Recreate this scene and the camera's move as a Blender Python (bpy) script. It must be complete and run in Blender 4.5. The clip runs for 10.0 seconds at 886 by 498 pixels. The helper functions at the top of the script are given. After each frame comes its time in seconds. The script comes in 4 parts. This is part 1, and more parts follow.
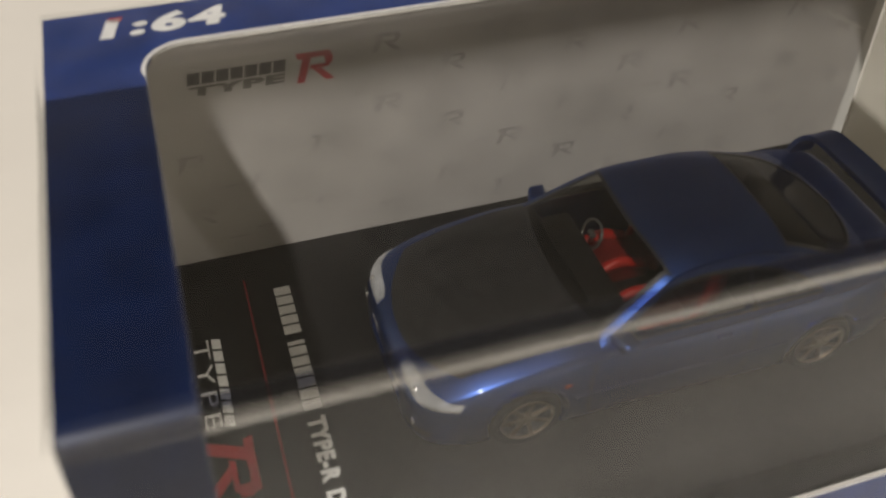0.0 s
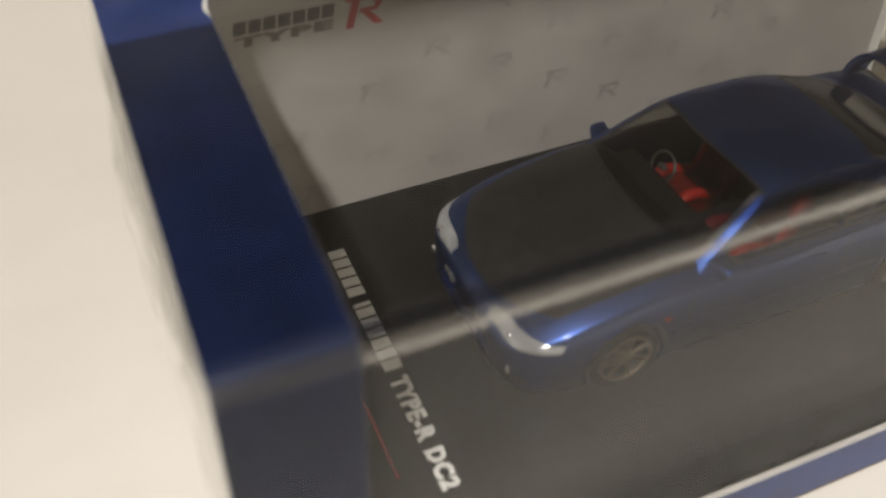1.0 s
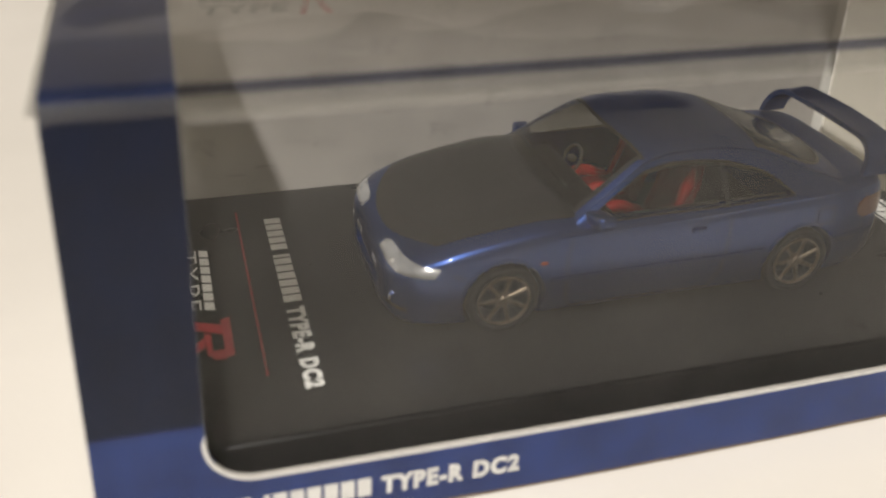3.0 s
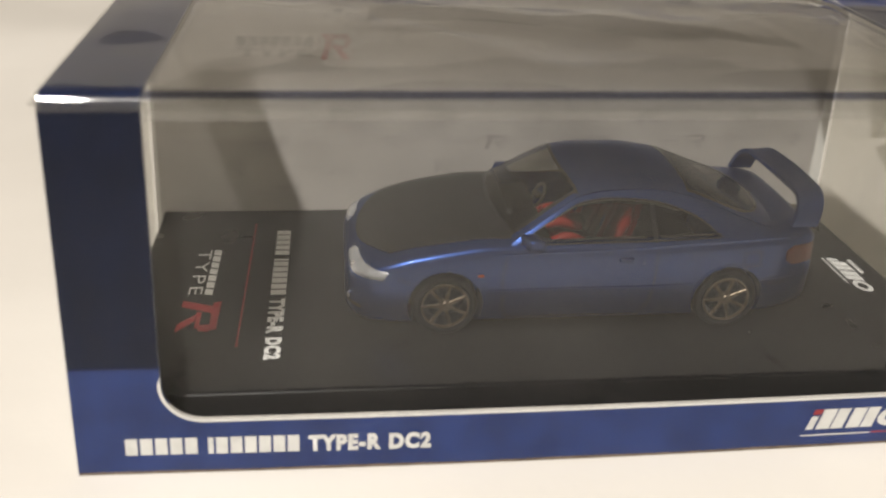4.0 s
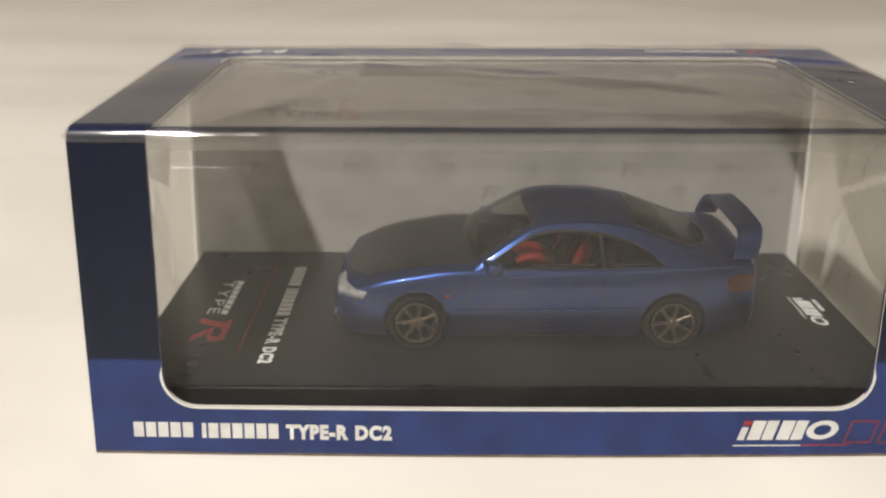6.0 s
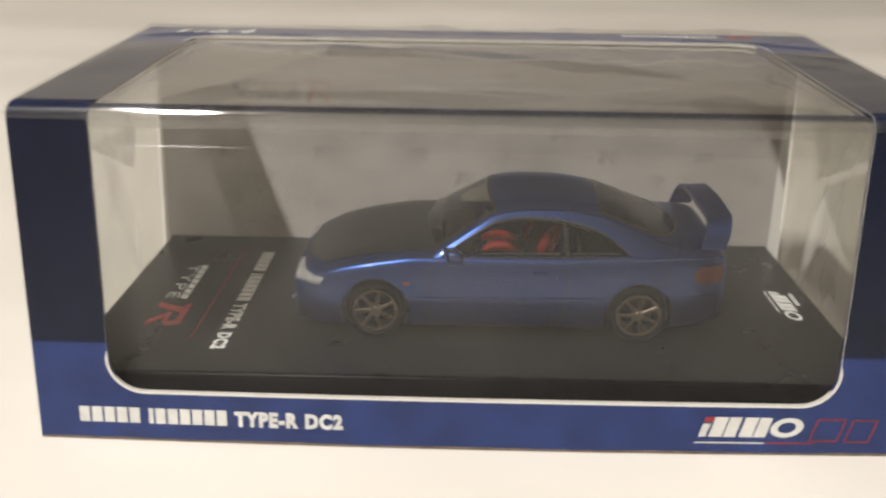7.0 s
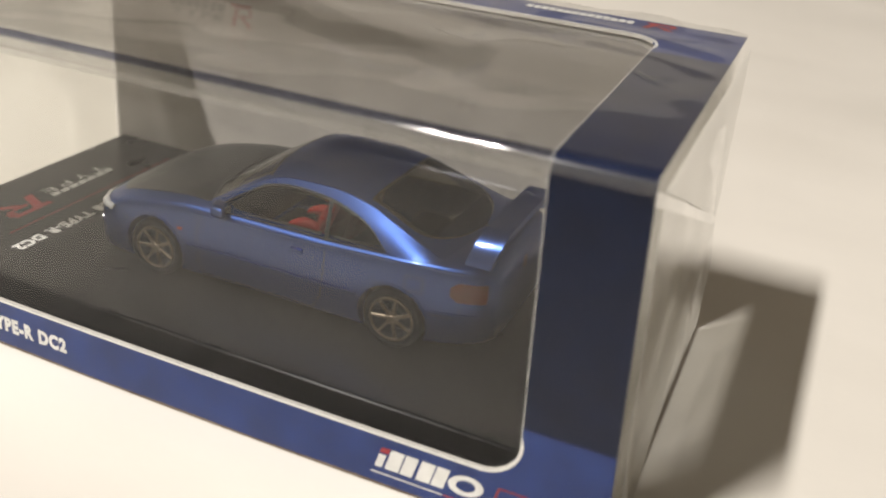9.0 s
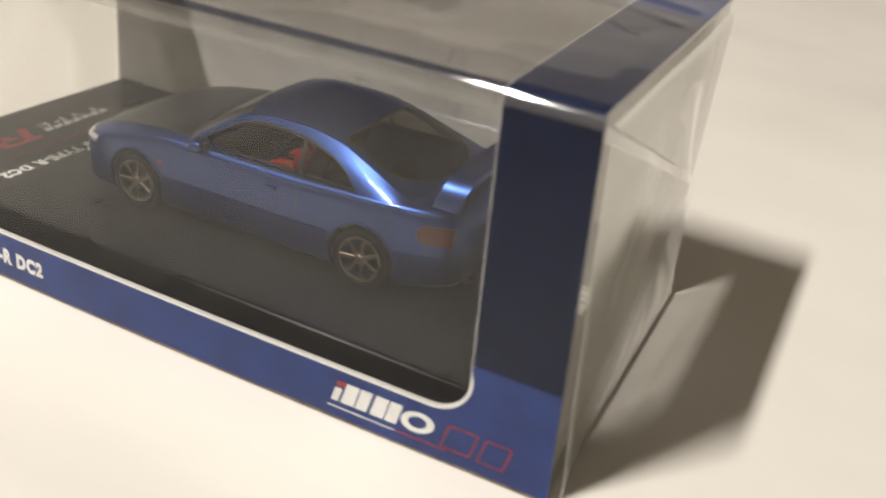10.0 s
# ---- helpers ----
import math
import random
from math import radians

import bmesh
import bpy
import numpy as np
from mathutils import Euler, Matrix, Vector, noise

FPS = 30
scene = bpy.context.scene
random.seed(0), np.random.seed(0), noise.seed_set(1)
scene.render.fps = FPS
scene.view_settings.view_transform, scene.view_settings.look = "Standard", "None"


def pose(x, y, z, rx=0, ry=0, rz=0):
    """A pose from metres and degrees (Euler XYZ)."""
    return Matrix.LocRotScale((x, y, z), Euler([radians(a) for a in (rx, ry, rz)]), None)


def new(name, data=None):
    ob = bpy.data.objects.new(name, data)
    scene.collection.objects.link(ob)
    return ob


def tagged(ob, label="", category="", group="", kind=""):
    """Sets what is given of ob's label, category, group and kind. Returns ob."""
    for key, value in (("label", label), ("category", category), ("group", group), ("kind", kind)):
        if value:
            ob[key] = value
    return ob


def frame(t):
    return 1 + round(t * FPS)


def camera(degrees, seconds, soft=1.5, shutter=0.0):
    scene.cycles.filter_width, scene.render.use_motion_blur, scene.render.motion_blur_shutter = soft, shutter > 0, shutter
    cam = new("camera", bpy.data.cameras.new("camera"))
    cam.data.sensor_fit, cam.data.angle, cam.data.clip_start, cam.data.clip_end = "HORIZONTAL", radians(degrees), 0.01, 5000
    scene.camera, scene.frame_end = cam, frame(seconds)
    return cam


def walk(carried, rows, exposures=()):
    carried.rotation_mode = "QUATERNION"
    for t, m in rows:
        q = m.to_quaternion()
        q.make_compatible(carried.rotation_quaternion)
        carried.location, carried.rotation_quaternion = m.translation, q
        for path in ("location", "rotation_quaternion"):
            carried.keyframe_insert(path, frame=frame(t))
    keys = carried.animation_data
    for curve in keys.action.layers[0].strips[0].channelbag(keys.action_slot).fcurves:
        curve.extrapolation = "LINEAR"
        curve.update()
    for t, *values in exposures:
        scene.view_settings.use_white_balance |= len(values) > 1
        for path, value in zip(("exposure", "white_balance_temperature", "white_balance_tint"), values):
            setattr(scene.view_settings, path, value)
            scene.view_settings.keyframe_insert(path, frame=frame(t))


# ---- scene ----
# Everything is drawn in millimetres and scaled by MM.
MM = 0.001
cam = camera(51.14, 10.0, soft=2.2, shutter=0.4)
cam.data.dof.use_dof, cam.data.dof.focus_distance, cam.data.dof.aperture_fstop = True, 0.138, 23.0
# seconds, eye x, y, z in millimetres, turn, tilt and lean in degrees
PATH = [
    (0, 16.346, -44.580, 104.891, -18.307, -43.213, 0.897),
    (0.5, 10.863, -42.467, 106.615, -21.836, -44.330, -0.330),
    (1, 1.965, -39.855, 95.638, -22.382, -43.025, -0.698),
    (1.5, 10.013, -43.736, 84.708, -22.633, -41.826, 0.823),
    (2, 9.712, -56.710, 76.738, -21.489, -34.374, 1.993),
    (2.5, 9.434, -61.487, 74.864, -19.388, -31.953, 2.121),
    (2.7, 9.774, -64.767, 75.681, -18.963, -31.636, 2.040),
    (3.8, 28.736, -90.779, 75.408, -8.739, -26.451, 2.372),
    (4, 32.606, -95.425, 78.091, -7.231, -26.220, 2.203),
    (4.5, 42.181, -102.791, 79.149, -4.096, -25.467, 1.210),
    (5, 50.987, -111.439, 77.826, -1.587, -23.701, 1.062),
    (5.5, 51.646, -117.436, 77.136, -0.269, -21.684, 0.491),
    (5.7, 51.460, -118.471, 76.942, -0.106, -20.507, 0.306),
    (6.8, 55.801, -115.717, 75.657, 0.447, -20.857, 0.261),
    (7, 60.039, -114.828, 74.675, 1.012, -21.042, 0.759),
    (7.5, 86.610, -111.091, 79.326, 5.311, -22.164, 2.531),
    (8, 107.069, -106.522, 71.938, 11.565, -21.784, 5.604),
    (8.5, 123.119, -102.954, 76.831, 19.359, -25.591, 4.903),
    (9, 135.235, -84.311, 81.798, 21.922, -26.949, 4.864),
    (9.5, 134.847, -85.099, 75.907, 22.272, -26.898, 5.697),
    (10, 144.160, -83.871, 77.536, 23.594, -27.922, 6.994),
]
walk(cam, [(t, pose(x * MM, y * MM, z * MM, 90 + tilt, 0, turn) @ pose(0, 0, 0, 0, 0, lean)) for t, x, y, z, turn, tilt, lean in PATH],
     exposures=[(0.0, -0.22), (2.0, -0.08), (2.5, -0.06), (4.5, 0.05), (5.0, 0.05), (5.5, -0.02), (7.0, 0.07), (7.5, 0.07), (8.0, 0.08), (8.5, -0.22), (9.0, 0.17), (10.0, 0.14)])

# ---- world and light ----
world = bpy.data.worlds.new("world")
scene.world = world
world.use_nodes = True
world.node_tree.nodes["Background"].inputs[0].default_value = (0.9, 0.8, 0.68, 1)
world.node_tree.nodes["Background"].inputs[1].default_value = 0.02
scene.view_settings.exposure = 0.0

LAMP = Vector((-0.50, -0.86, 1.52))
lamp_data = bpy.data.lights.new("tube_light", "AREA")
lamp_data.shape, lamp_data.size, lamp_data.size_y = "RECTANGLE", 0.07, 0.46
lamp_data.energy, lamp_data.color = 50, (1.0, 0.937, 0.866)
tube_light = new("tube_light", lamp_data)
tube_light.matrix_world = Matrix.Translation(LAMP)


# ---- materials ----
def mat(name, color, rough=0.5, metal=0.0, coat=0.0, spec=0.5):
    m = bpy.data.materials.new(name)
    m.use_nodes = True
    b = m.node_tree.nodes["Principled BSDF"]
    b.inputs["Base Color"].default_value = (*color, 1)
    b.inputs["Roughness"].default_value = rough
    b.inputs["Metallic"].default_value = metal
    b.inputs["Coat Weight"].default_value = coat
    b.inputs["Coat Roughness"].default_value = 0.05
    b.inputs["Specular IOR Level"].default_value = spec
    return m


def nodes(m):
    t = m.node_tree
    return t, t.nodes["Principled BSDF"]


def add(t, kind, **values):
    n = t.nodes.new(kind)
    for key, v in values.items():
        n.inputs[key.replace("_", " ")].default_value = v
    return n


def coords(t):
    return t.nodes.new("ShaderNodeTexCoord").outputs["Object"]


def stretched(t, x, y, z):
    """Object coordinates stretched per axis."""
    n = t.nodes.new("ShaderNodeMapping")
    n.inputs["Scale"].default_value = (x, y, z)
    t.links.new(coords(t), n.inputs["Vector"])
    return n.outputs[0]


def noisy(t, scale, detail=4, vector=None):
    n = add(t, "ShaderNodeTexNoise", Scale=scale, Detail=detail)
    t.links.new(vector or coords(t), n.inputs["Vector"])
    return n.outputs["Fac"]


def ramp(t, fac, low, high, a=0.35, b=0.65):
    r = t.nodes.new("ShaderNodeValToRGB")
    r.color_ramp.elements[0].color, r.color_ramp.elements[1].color = (*low, 1), (*high, 1)
    r.color_ramp.elements[0].position, r.color_ramp.elements[1].position = a, b
    t.links.new(fac, r.inputs[0])
    return r.outputs[0]


def bump(t, b, height, distance, strength=0.5):
    n = add(t, "ShaderNodeBump", Strength=strength, Distance=distance)
    t.links.new(height, n.inputs["Height"])
    t.links.new(n.outputs[0], b.inputs["Normal"])


def varied(m, low, high, scale, detail=4, a=0.35, b=0.65, rough=None, relief=0.0, relief_scale=None):
    t, p = nodes(m)
    f = noisy(t, scale, detail)
    t.links.new(ramp(t, f, low, high, a, b), p.inputs["Base Color"])
    if rough:
        mr = add(t, "ShaderNodeMapRange", From_Min=0.3, From_Max=0.7, To_Min=rough[0], To_Max=rough[1])
        t.links.new(noisy(t, scale * 2.3, 3), mr.inputs[0])
        t.links.new(mr.outputs[0], p.inputs["Roughness"])
    if relief:
        bump(t, p, noisy(t, relief_scale or scale * 8, 3), relief, 0.6)
    return m


def printed(name, axis, edge, below, above):
    """Two printed colours that meet at a height or depth of the card."""
    m = mat(name, above, 0.38, spec=0.22)
    t, p = nodes(m)
    sep = t.nodes.new("ShaderNodeSeparateXYZ")
    t.links.new(coords(t), sep.inputs[0])
    mr = add(t, "ShaderNodeMapRange", From_Min=edge - 0.0003, From_Max=edge + 0.0003)
    t.links.new(sep.outputs[axis], mr.inputs[0])
    mix = t.nodes.new("ShaderNodeMix")
    mix.data_type = "RGBA"
    t.links.new(mr.outputs[0], mix.inputs["Factor"])
    mottled = noisy(t, 180, 5)
    t.links.new(ramp(t, mottled, [c * 0.8 for c in below], [c * 1.15 for c in below]), mix.inputs["A"])
    t.links.new(ramp(t, mottled, [c * 0.8 for c in above], [c * 1.15 for c in above]), mix.inputs["B"])
    t.links.new(mix.outputs["Result"], p.inputs["Base Color"])
    return m


def film(name, gloss, milky=0.0, rough=0.04, tint=(0.955, 0.958, 0.96), haze=0.0, facing=0.034):
    """Thin clear plastic: see-through, with a gloss that grows at a slant, and a little milkiness."""
    m = bpy.data.materials.new(name)
    m.use_nodes = True
    t = m.node_tree
    t.nodes.remove(t.nodes["Principled BSDF"])
    clear = add(t, "ShaderNodeBsdfTransparent", Color=(*tint, 1))
    white = add(t, "ShaderNodeBsdfTranslucent", Color=(0.9, 0.88, 0.82, 1))
    shine = add(t, "ShaderNodeBsdfGlossy", Color=(1, 1, 1, 1), Roughness=rough)
    slant = add(t, "ShaderNodeLayerWeight", Blend=0.5)

    def math_node(kind, a, b):
        n = t.nodes.new("ShaderNodeMath")
        n.operation, n.use_clamp = kind, kind == "MULTIPLY"
        t.links.new(a, n.inputs[0])
        n.inputs[1].default_value = b
        return n.outputs[0]
    shiny = math_node("MULTIPLY", math_node("ADD", math_node("MULTIPLY", math_node("POWER", slant.outputs["Facing"], 4.0), 0.97), facing), gloss)
    veil = add(t, "ShaderNodeMixShader", Fac=milky)
    t.links.new(clear.outputs[0], veil.inputs[1])
    t.links.new(white.outputs[0], veil.inputs[2])
    # Pale patchy colour standing in for bright reflections in the plastic.
    if haze:
        haze_white = add(t, "ShaderNodeBsdfDiffuse", Color=(0.8, 0.77, 0.72, 1))
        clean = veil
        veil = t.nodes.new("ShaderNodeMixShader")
        patchy = add(t, "ShaderNodeMapRange", From_Min=0.3, From_Max=0.7, To_Min=0.72 * haze, To_Max=1.28 * haze)
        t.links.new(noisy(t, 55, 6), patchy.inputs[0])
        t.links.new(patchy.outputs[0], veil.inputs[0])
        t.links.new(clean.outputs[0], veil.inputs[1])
        t.links.new(haze_white.outputs[0], veil.inputs[2])
    mix = t.nodes.new("ShaderNodeMixShader")
    t.links.new(shiny, mix.inputs[0])
    t.links.new(veil.outputs[0], mix.inputs[1])
    t.links.new(shine.outputs[0], mix.inputs[2])
    t.links.new(mix.outputs[0], t.nodes["Material Output"].inputs["Surface"])
    return m


# One navy print; its duller look in front from reflections is put into NAVY.
NAVY, NAVY_TOP, BLUE = (0.004, 0.009, 0.03), (0.004, 0.011, 0.044), (0.021, 0.043, 0.165)
CARD_FRONT = printed("printed_card_front", "Z", 0.0155, BLUE, NAVY)
CARD_TOP = printed("printed_card_top", "Y", 0.0438, NAVY_TOP, BLUE)
CARD_INNER = varied(mat("unprinted_card", (0.6, 0.58, 0.54), 0.7), (0.52, 0.5, 0.46), (0.62, 0.6, 0.56), 120)
CARD_BROWN = varied(mat("brown_card_edge", (0.16, 0.12, 0.09), 0.8), (0.11, 0.08, 0.06), (0.2, 0.155, 0.12), 300)
CARD_EDGE = mat("white_card_edge", (0.78, 0.77, 0.74), 0.6)
CARD_BACK = varied(mat("grey_printed_card", (0.4, 0.38, 0.34), 0.55), (0.36, 0.342, 0.325), (0.49, 0.466, 0.442), 75, 8, 0.3, 0.7, rough=(0.45, 0.65))
CARD_DARK = varied(mat("dark_card", (0.02, 0.02, 0.03), 0.6), (0.015, 0.015, 0.022), (0.03, 0.03, 0.04), 90)
WINDOW = film("wrap_film", 0.26, 0.002, 0.03, haze=0.011, facing=0.008)
PANE = film("window_pane", 0.26, 0.003, 0.04, haze=0.003, facing=0.008)
ACRYLIC = film("clear_acrylic", 0.35, 0.0, 0.05, (0.985, 0.985, 0.975), haze=0.003, facing=0.006)
ACRYLIC_FRONT = film("hazed_acrylic", 0.2, 0.0, 0.05, (0.985, 0.985, 0.975), haze=0.054, facing=0.008)
ACRYLIC_EDGE = film("acrylic_edge", 0.8, 0.02, 0.16, (0.985, 0.985, 0.975))
PANE_TOP = film("bowed_window_pane", 1.4, 0.004, 0.03)
FOLD_FILM = film("dark_bend_tint", 0.5, 0.0, 0.08, (0.27, 0.285, 0.39))
LOOSE = film("loose_wrap_film", 0.95, 0.004, 0.03)
CLEAR_FILM = film("puckered_film", 1.2, 0.02, 0.14)
CREASE = film("creased_film", 2.6, 0.22, 0.08)
BEND = film("bent_pane", 4.0, 0.1, 0.22, haze=0.14)
WRAP = film("shrink_wrap", 1.6, 0.42, 0.14, (0.96, 0.96, 0.93))
WRAP_FOLD = film("folded_wrap", 1.1, 0.55, 0.14, (0.96, 0.96, 0.93))
WRAP_THIN = film("thin_wrap", 1.2, 0.82, 0.12, (0.96, 0.96, 0.95))
INK_WHITE = varied(mat("white_ink", (0.75, 0.75, 0.73), 0.5), (0.68, 0.68, 0.66), (0.8, 0.8, 0.78), 400)
INK_RED = varied(mat("red_ink", (0.36, 0.02, 0.03), 0.5), (0.3, 0.016, 0.022), (0.42, 0.03, 0.036), 400)
INK_RED_FAINT = varied(mat("dull_red_ink", (0.16, 0.02, 0.05), 0.5), (0.15, 0.018, 0.035), (0.26, 0.022, 0.035), 400)
INK_DARK = varied(mat("dark_ink", (0.05, 0.05, 0.05), 0.5), (0.04, 0.04, 0.04), (0.08, 0.075, 0.07), 400)
INK_MID = varied(mat("mid_grey_ink", (0.14, 0.135, 0.12), 0.55), (0.12, 0.115, 0.105), (0.17, 0.162, 0.148), 400)
INK_GREY = varied(mat("grey_ink", (0.2, 0.19, 0.17), 0.55), (0.285, 0.272, 0.26), (0.44, 0.42, 0.4), 260, 6, 0.3, 0.65)
BASE_BLACK = varied(mat("black_base_plastic", (0.012, 0.012, 0.012), 0.15, spec=0.1), (0.009, 0.009, 0.009), (0.016, 0.016, 0.016), 50, 4, rough=(0.26, 0.36))
PAINT = mat("blue_metallic_paint", (0.029, 0.061, 0.196), 0.34, 0.94, 0.65)
nodes(PAINT)[1].inputs["Specular Tint"].default_value = (0.3, 0.36, 0.62, 1)
CARBON = varied(mat("black_carbon", (0.012, 0.012, 0.012), 0.4), (0.008, 0.008, 0.009), (0.02, 0.02, 0.02), 900, 2, rough=(0.32, 0.45))
TRIM = mat("black_trim", (0.01, 0.01, 0.011), 0.35)
WHEEL_GREY = mat("grey_wheel_plastic", (0.09, 0.09, 0.09), 0.3)
INSIDE = mat("dark_interior", (0.015, 0.014, 0.014), 0.6)
SEAT_RED = varied(mat("red_seat_plastic", (0.55, 0.03, 0.02), 0.45), (0.42, 0.016, 0.012), (0.6, 0.035, 0.025), 300)
# The same seat red, darkened: the cabin's shade is put into the colour.
SEAT_SHADED = varied(mat("shaded_red_seat_plastic", (0.2, 0.01, 0.01), 0.55), (0.14, 0.007, 0.006), (0.22, 0.012, 0.01), 300)
RUBBER = mat("black_rubber", (0.01, 0.01, 0.01), 0.75, spec=0.15)
BRONZE = varied(mat("bronze_wheel_paint", (0.2, 0.16, 0.11), 0.38, 0.8), (0.1, 0.078, 0.055), (0.2, 0.16, 0.115), 500, rough=(0.28, 0.5))
SILVER = mat("silver_plastic", (0.6, 0.6, 0.6), 0.25, 0.9)
LAMP_CLEAR = varied(mat("clear_lamp_plastic", (0.6, 0.61, 0.62), 0.2, 0.1, 1.0), (0.22, 0.226, 0.236), (0.36, 0.368, 0.38), 500, 2)
LAMP_RED = varied(mat("red_lamp_plastic", (0.12, 0.016, 0.008), 0.3, 0.0, 0.5), (0.035, 0.004, 0.004), (0.075, 0.01, 0.006), 420, 3)
LAMP_AMBER = mat("amber_lamp_plastic", (0.3, 0.06, 0.012), 0.25, 0.0, 0.6)
GLASS = film("tinted_window_plastic", 0.6, 0.008, 0.06, (0.38, 0.37, 0.34), facing=0.012)
GLASS_FRONT = film("clear_windscreen_plastic", 0.7, 0.008, 0.06, (0.64, 0.635, 0.6), facing=0.012)
PLASTIC_EDGE = film("moulded_plastic_edge", 2.0, 0.4, 0.12)
GLASS_SIDE = film("clear_side_plastic", 0.5, 0.0, 0.06, (0.58, 0.57, 0.54), facing=0.012)
GROOVE = mat("panel_gap", (0.004, 0.005, 0.02), 0.6)


# ---- drawing ----
def part(name, bm, material, parent, label="", smooth=None, more=()):
    """Links a bmesh, drawn in millimetres, as one mesh under a thing or a part."""
    bm.transform(Matrix.Scale(MM, 4))
    me = bpy.data.meshes.new(name)
    bm.to_mesh(me)
    bm.free()
    for m in (material, *more):
        me.materials.append(m)
    if smooth:
        me.shade_smooth()
        me.set_sharp_from_angle(angle=radians(smooth))
    ob = new(name, me)
    ob.parent = parent
    return tagged(ob, label) if label else ob


def thing(name, label, category, at=(0, 0, 0), group="", kind=""):
    ob = new(name)
    ob.empty_display_size = 0.01
    ob.location = Vector(at) * MM
    return tagged(ob, label, category, group, kind)


def block(x0, x1, y0, y1, z0, z1, bevel=0.0, segments=2, bm=None):
    own = bmesh.new()
    bmesh.ops.create_cube(own, size=1)
    for v in own.verts:
        v.co = Vector(((x0 + x1) / 2 + v.co.x * (x1 - x0), (y0 + y1) / 2 + v.co.y * (y1 - y0), (z0 + z1) / 2 + v.co.z * (z1 - z0)))
    if bevel:
        bmesh.ops.bevel(own, geom=own.edges, offset=bevel, segments=segments, affect="EDGES", profile=0.5)
    return joined(bm, own)


def joined(bm, own):
    """Adds own to bm, where there is one."""
    if bm is None:
        return own
    me = bpy.data.meshes.new("scrap")
    own.to_mesh(me)
    own.free()
    bm.from_mesh(me)
    bpy.data.meshes.remove(me)
    return bm


def grid(rows, cols, place, bm=None, closed=False):
    """A sheet of quads: place(i / rows, j / cols) gives each corner."""
    own = bmesh.new() if bm is None else bm
    vs = [[own.verts.new(place(i / rows, j / cols)) for j in range(cols + (0 if closed else 1))] for i in range(rows + 1)]
    for i in range(rows):
        for j in range(cols):
            k = (j + 1) % cols if closed else j + 1
            own.faces.new((vs[i][j], vs[i + 1][j], vs[i + 1][k], vs[i][k]))
    return own


def thick(bm, depth):
    bmesh.ops.recalc_face_normals(bm, faces=bm.faces)
    bmesh.ops.solidify(bm, geom=bm.faces[:], thickness=depth)
    bmesh.ops.recalc_face_normals(bm, faces=bm.faces)
    return bm


def lathe(profile, steps, bm=None):
    """Turns (radius, along) pairs round the y axis."""
    own = bmesh.new()
    n = len(profile) - 1
    grid(n, steps, lambda a, b: (profile[round(a * n)][0] * math.cos(b * math.tau), profile[round(a * n)][1], profile[round(a * n)][0] * math.sin(b * math.tau)), own, True)
    bmesh.ops.recalc_face_normals(own, faces=own.faces)
    return joined(bm, own)


def shapes(polygons, bm=None):
    own = bmesh.new() if bm is None else bm
    for p in polygons:
        own.faces.new([own.verts.new((x, y, 0)) for x, y in p])
    return own


def letters(body, width, height, bold=0.06):
    """Flat lettering, lower left corner at the origin."""
    cu = bpy.data.curves.new("lettering", "FONT")
    cu.body, cu.offset, cu.resolution_u, cu.space_character = body, bold, 4, 1.16
    ob = new("lettering", cu)
    bpy.context.view_layer.update()
    me = bpy.data.meshes.new_from_object(ob.evaluated_get(bpy.context.evaluated_depsgraph_get()))
    bpy.data.objects.remove(ob)
    bpy.data.curves.remove(cu)
    bm = bmesh.new()
    bm.from_mesh(me)
    bpy.data.meshes.remove(me)
    xs, ys = [v.co.x for v in bm.verts], [v.co.y for v in bm.verts]
    for v in bm.verts:
        v.co = Vector(((v.co.x - min(xs)) / (max(xs) - min(xs)) * width, (v.co.y - min(ys)) / (max(ys) - min(ys)) * height, 0))
    return bm


def bars(count, width, height, gap=0.18, slant=0.0, narrow=()):
    """A word as plain bars, one for each sign; the narrow signs take little more than half of the room."""
    rooms = [0.55 if i in narrow else 1.0 for i in range(count)]
    w, x, out = width / sum(rooms), 0.0, []
    for room in rooms:
        e = x + (room - gap) * w
        out.append([(x, 0), (e, 0), (e + slant, height), (x + slant, height)])
        x += room * w
    return shapes(out)


def badge(width, height):
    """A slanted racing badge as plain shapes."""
    p = [[(0.0, 0.0), (0.2, 0.0), (0.42, 0.8), (0.2, 0.8)], [(0.08, 0.8), (0.42, 0.8), (0.95, 0.82), (0.9, 1.0), (0.04, 1.0)],
         [(0.78, 0.5), (0.95, 0.56), (0.98, 0.82), (0.76, 0.82)], [(0.36, 0.42), (0.86, 0.45), (0.9, 0.56), (0.4, 0.56)], [(0.45, 0.42), (0.66, 0.42), (0.98, 0.0), (0.74, 0.0)]]
    return shapes([[(x * width, y * height) for x, y in q] for q in p])


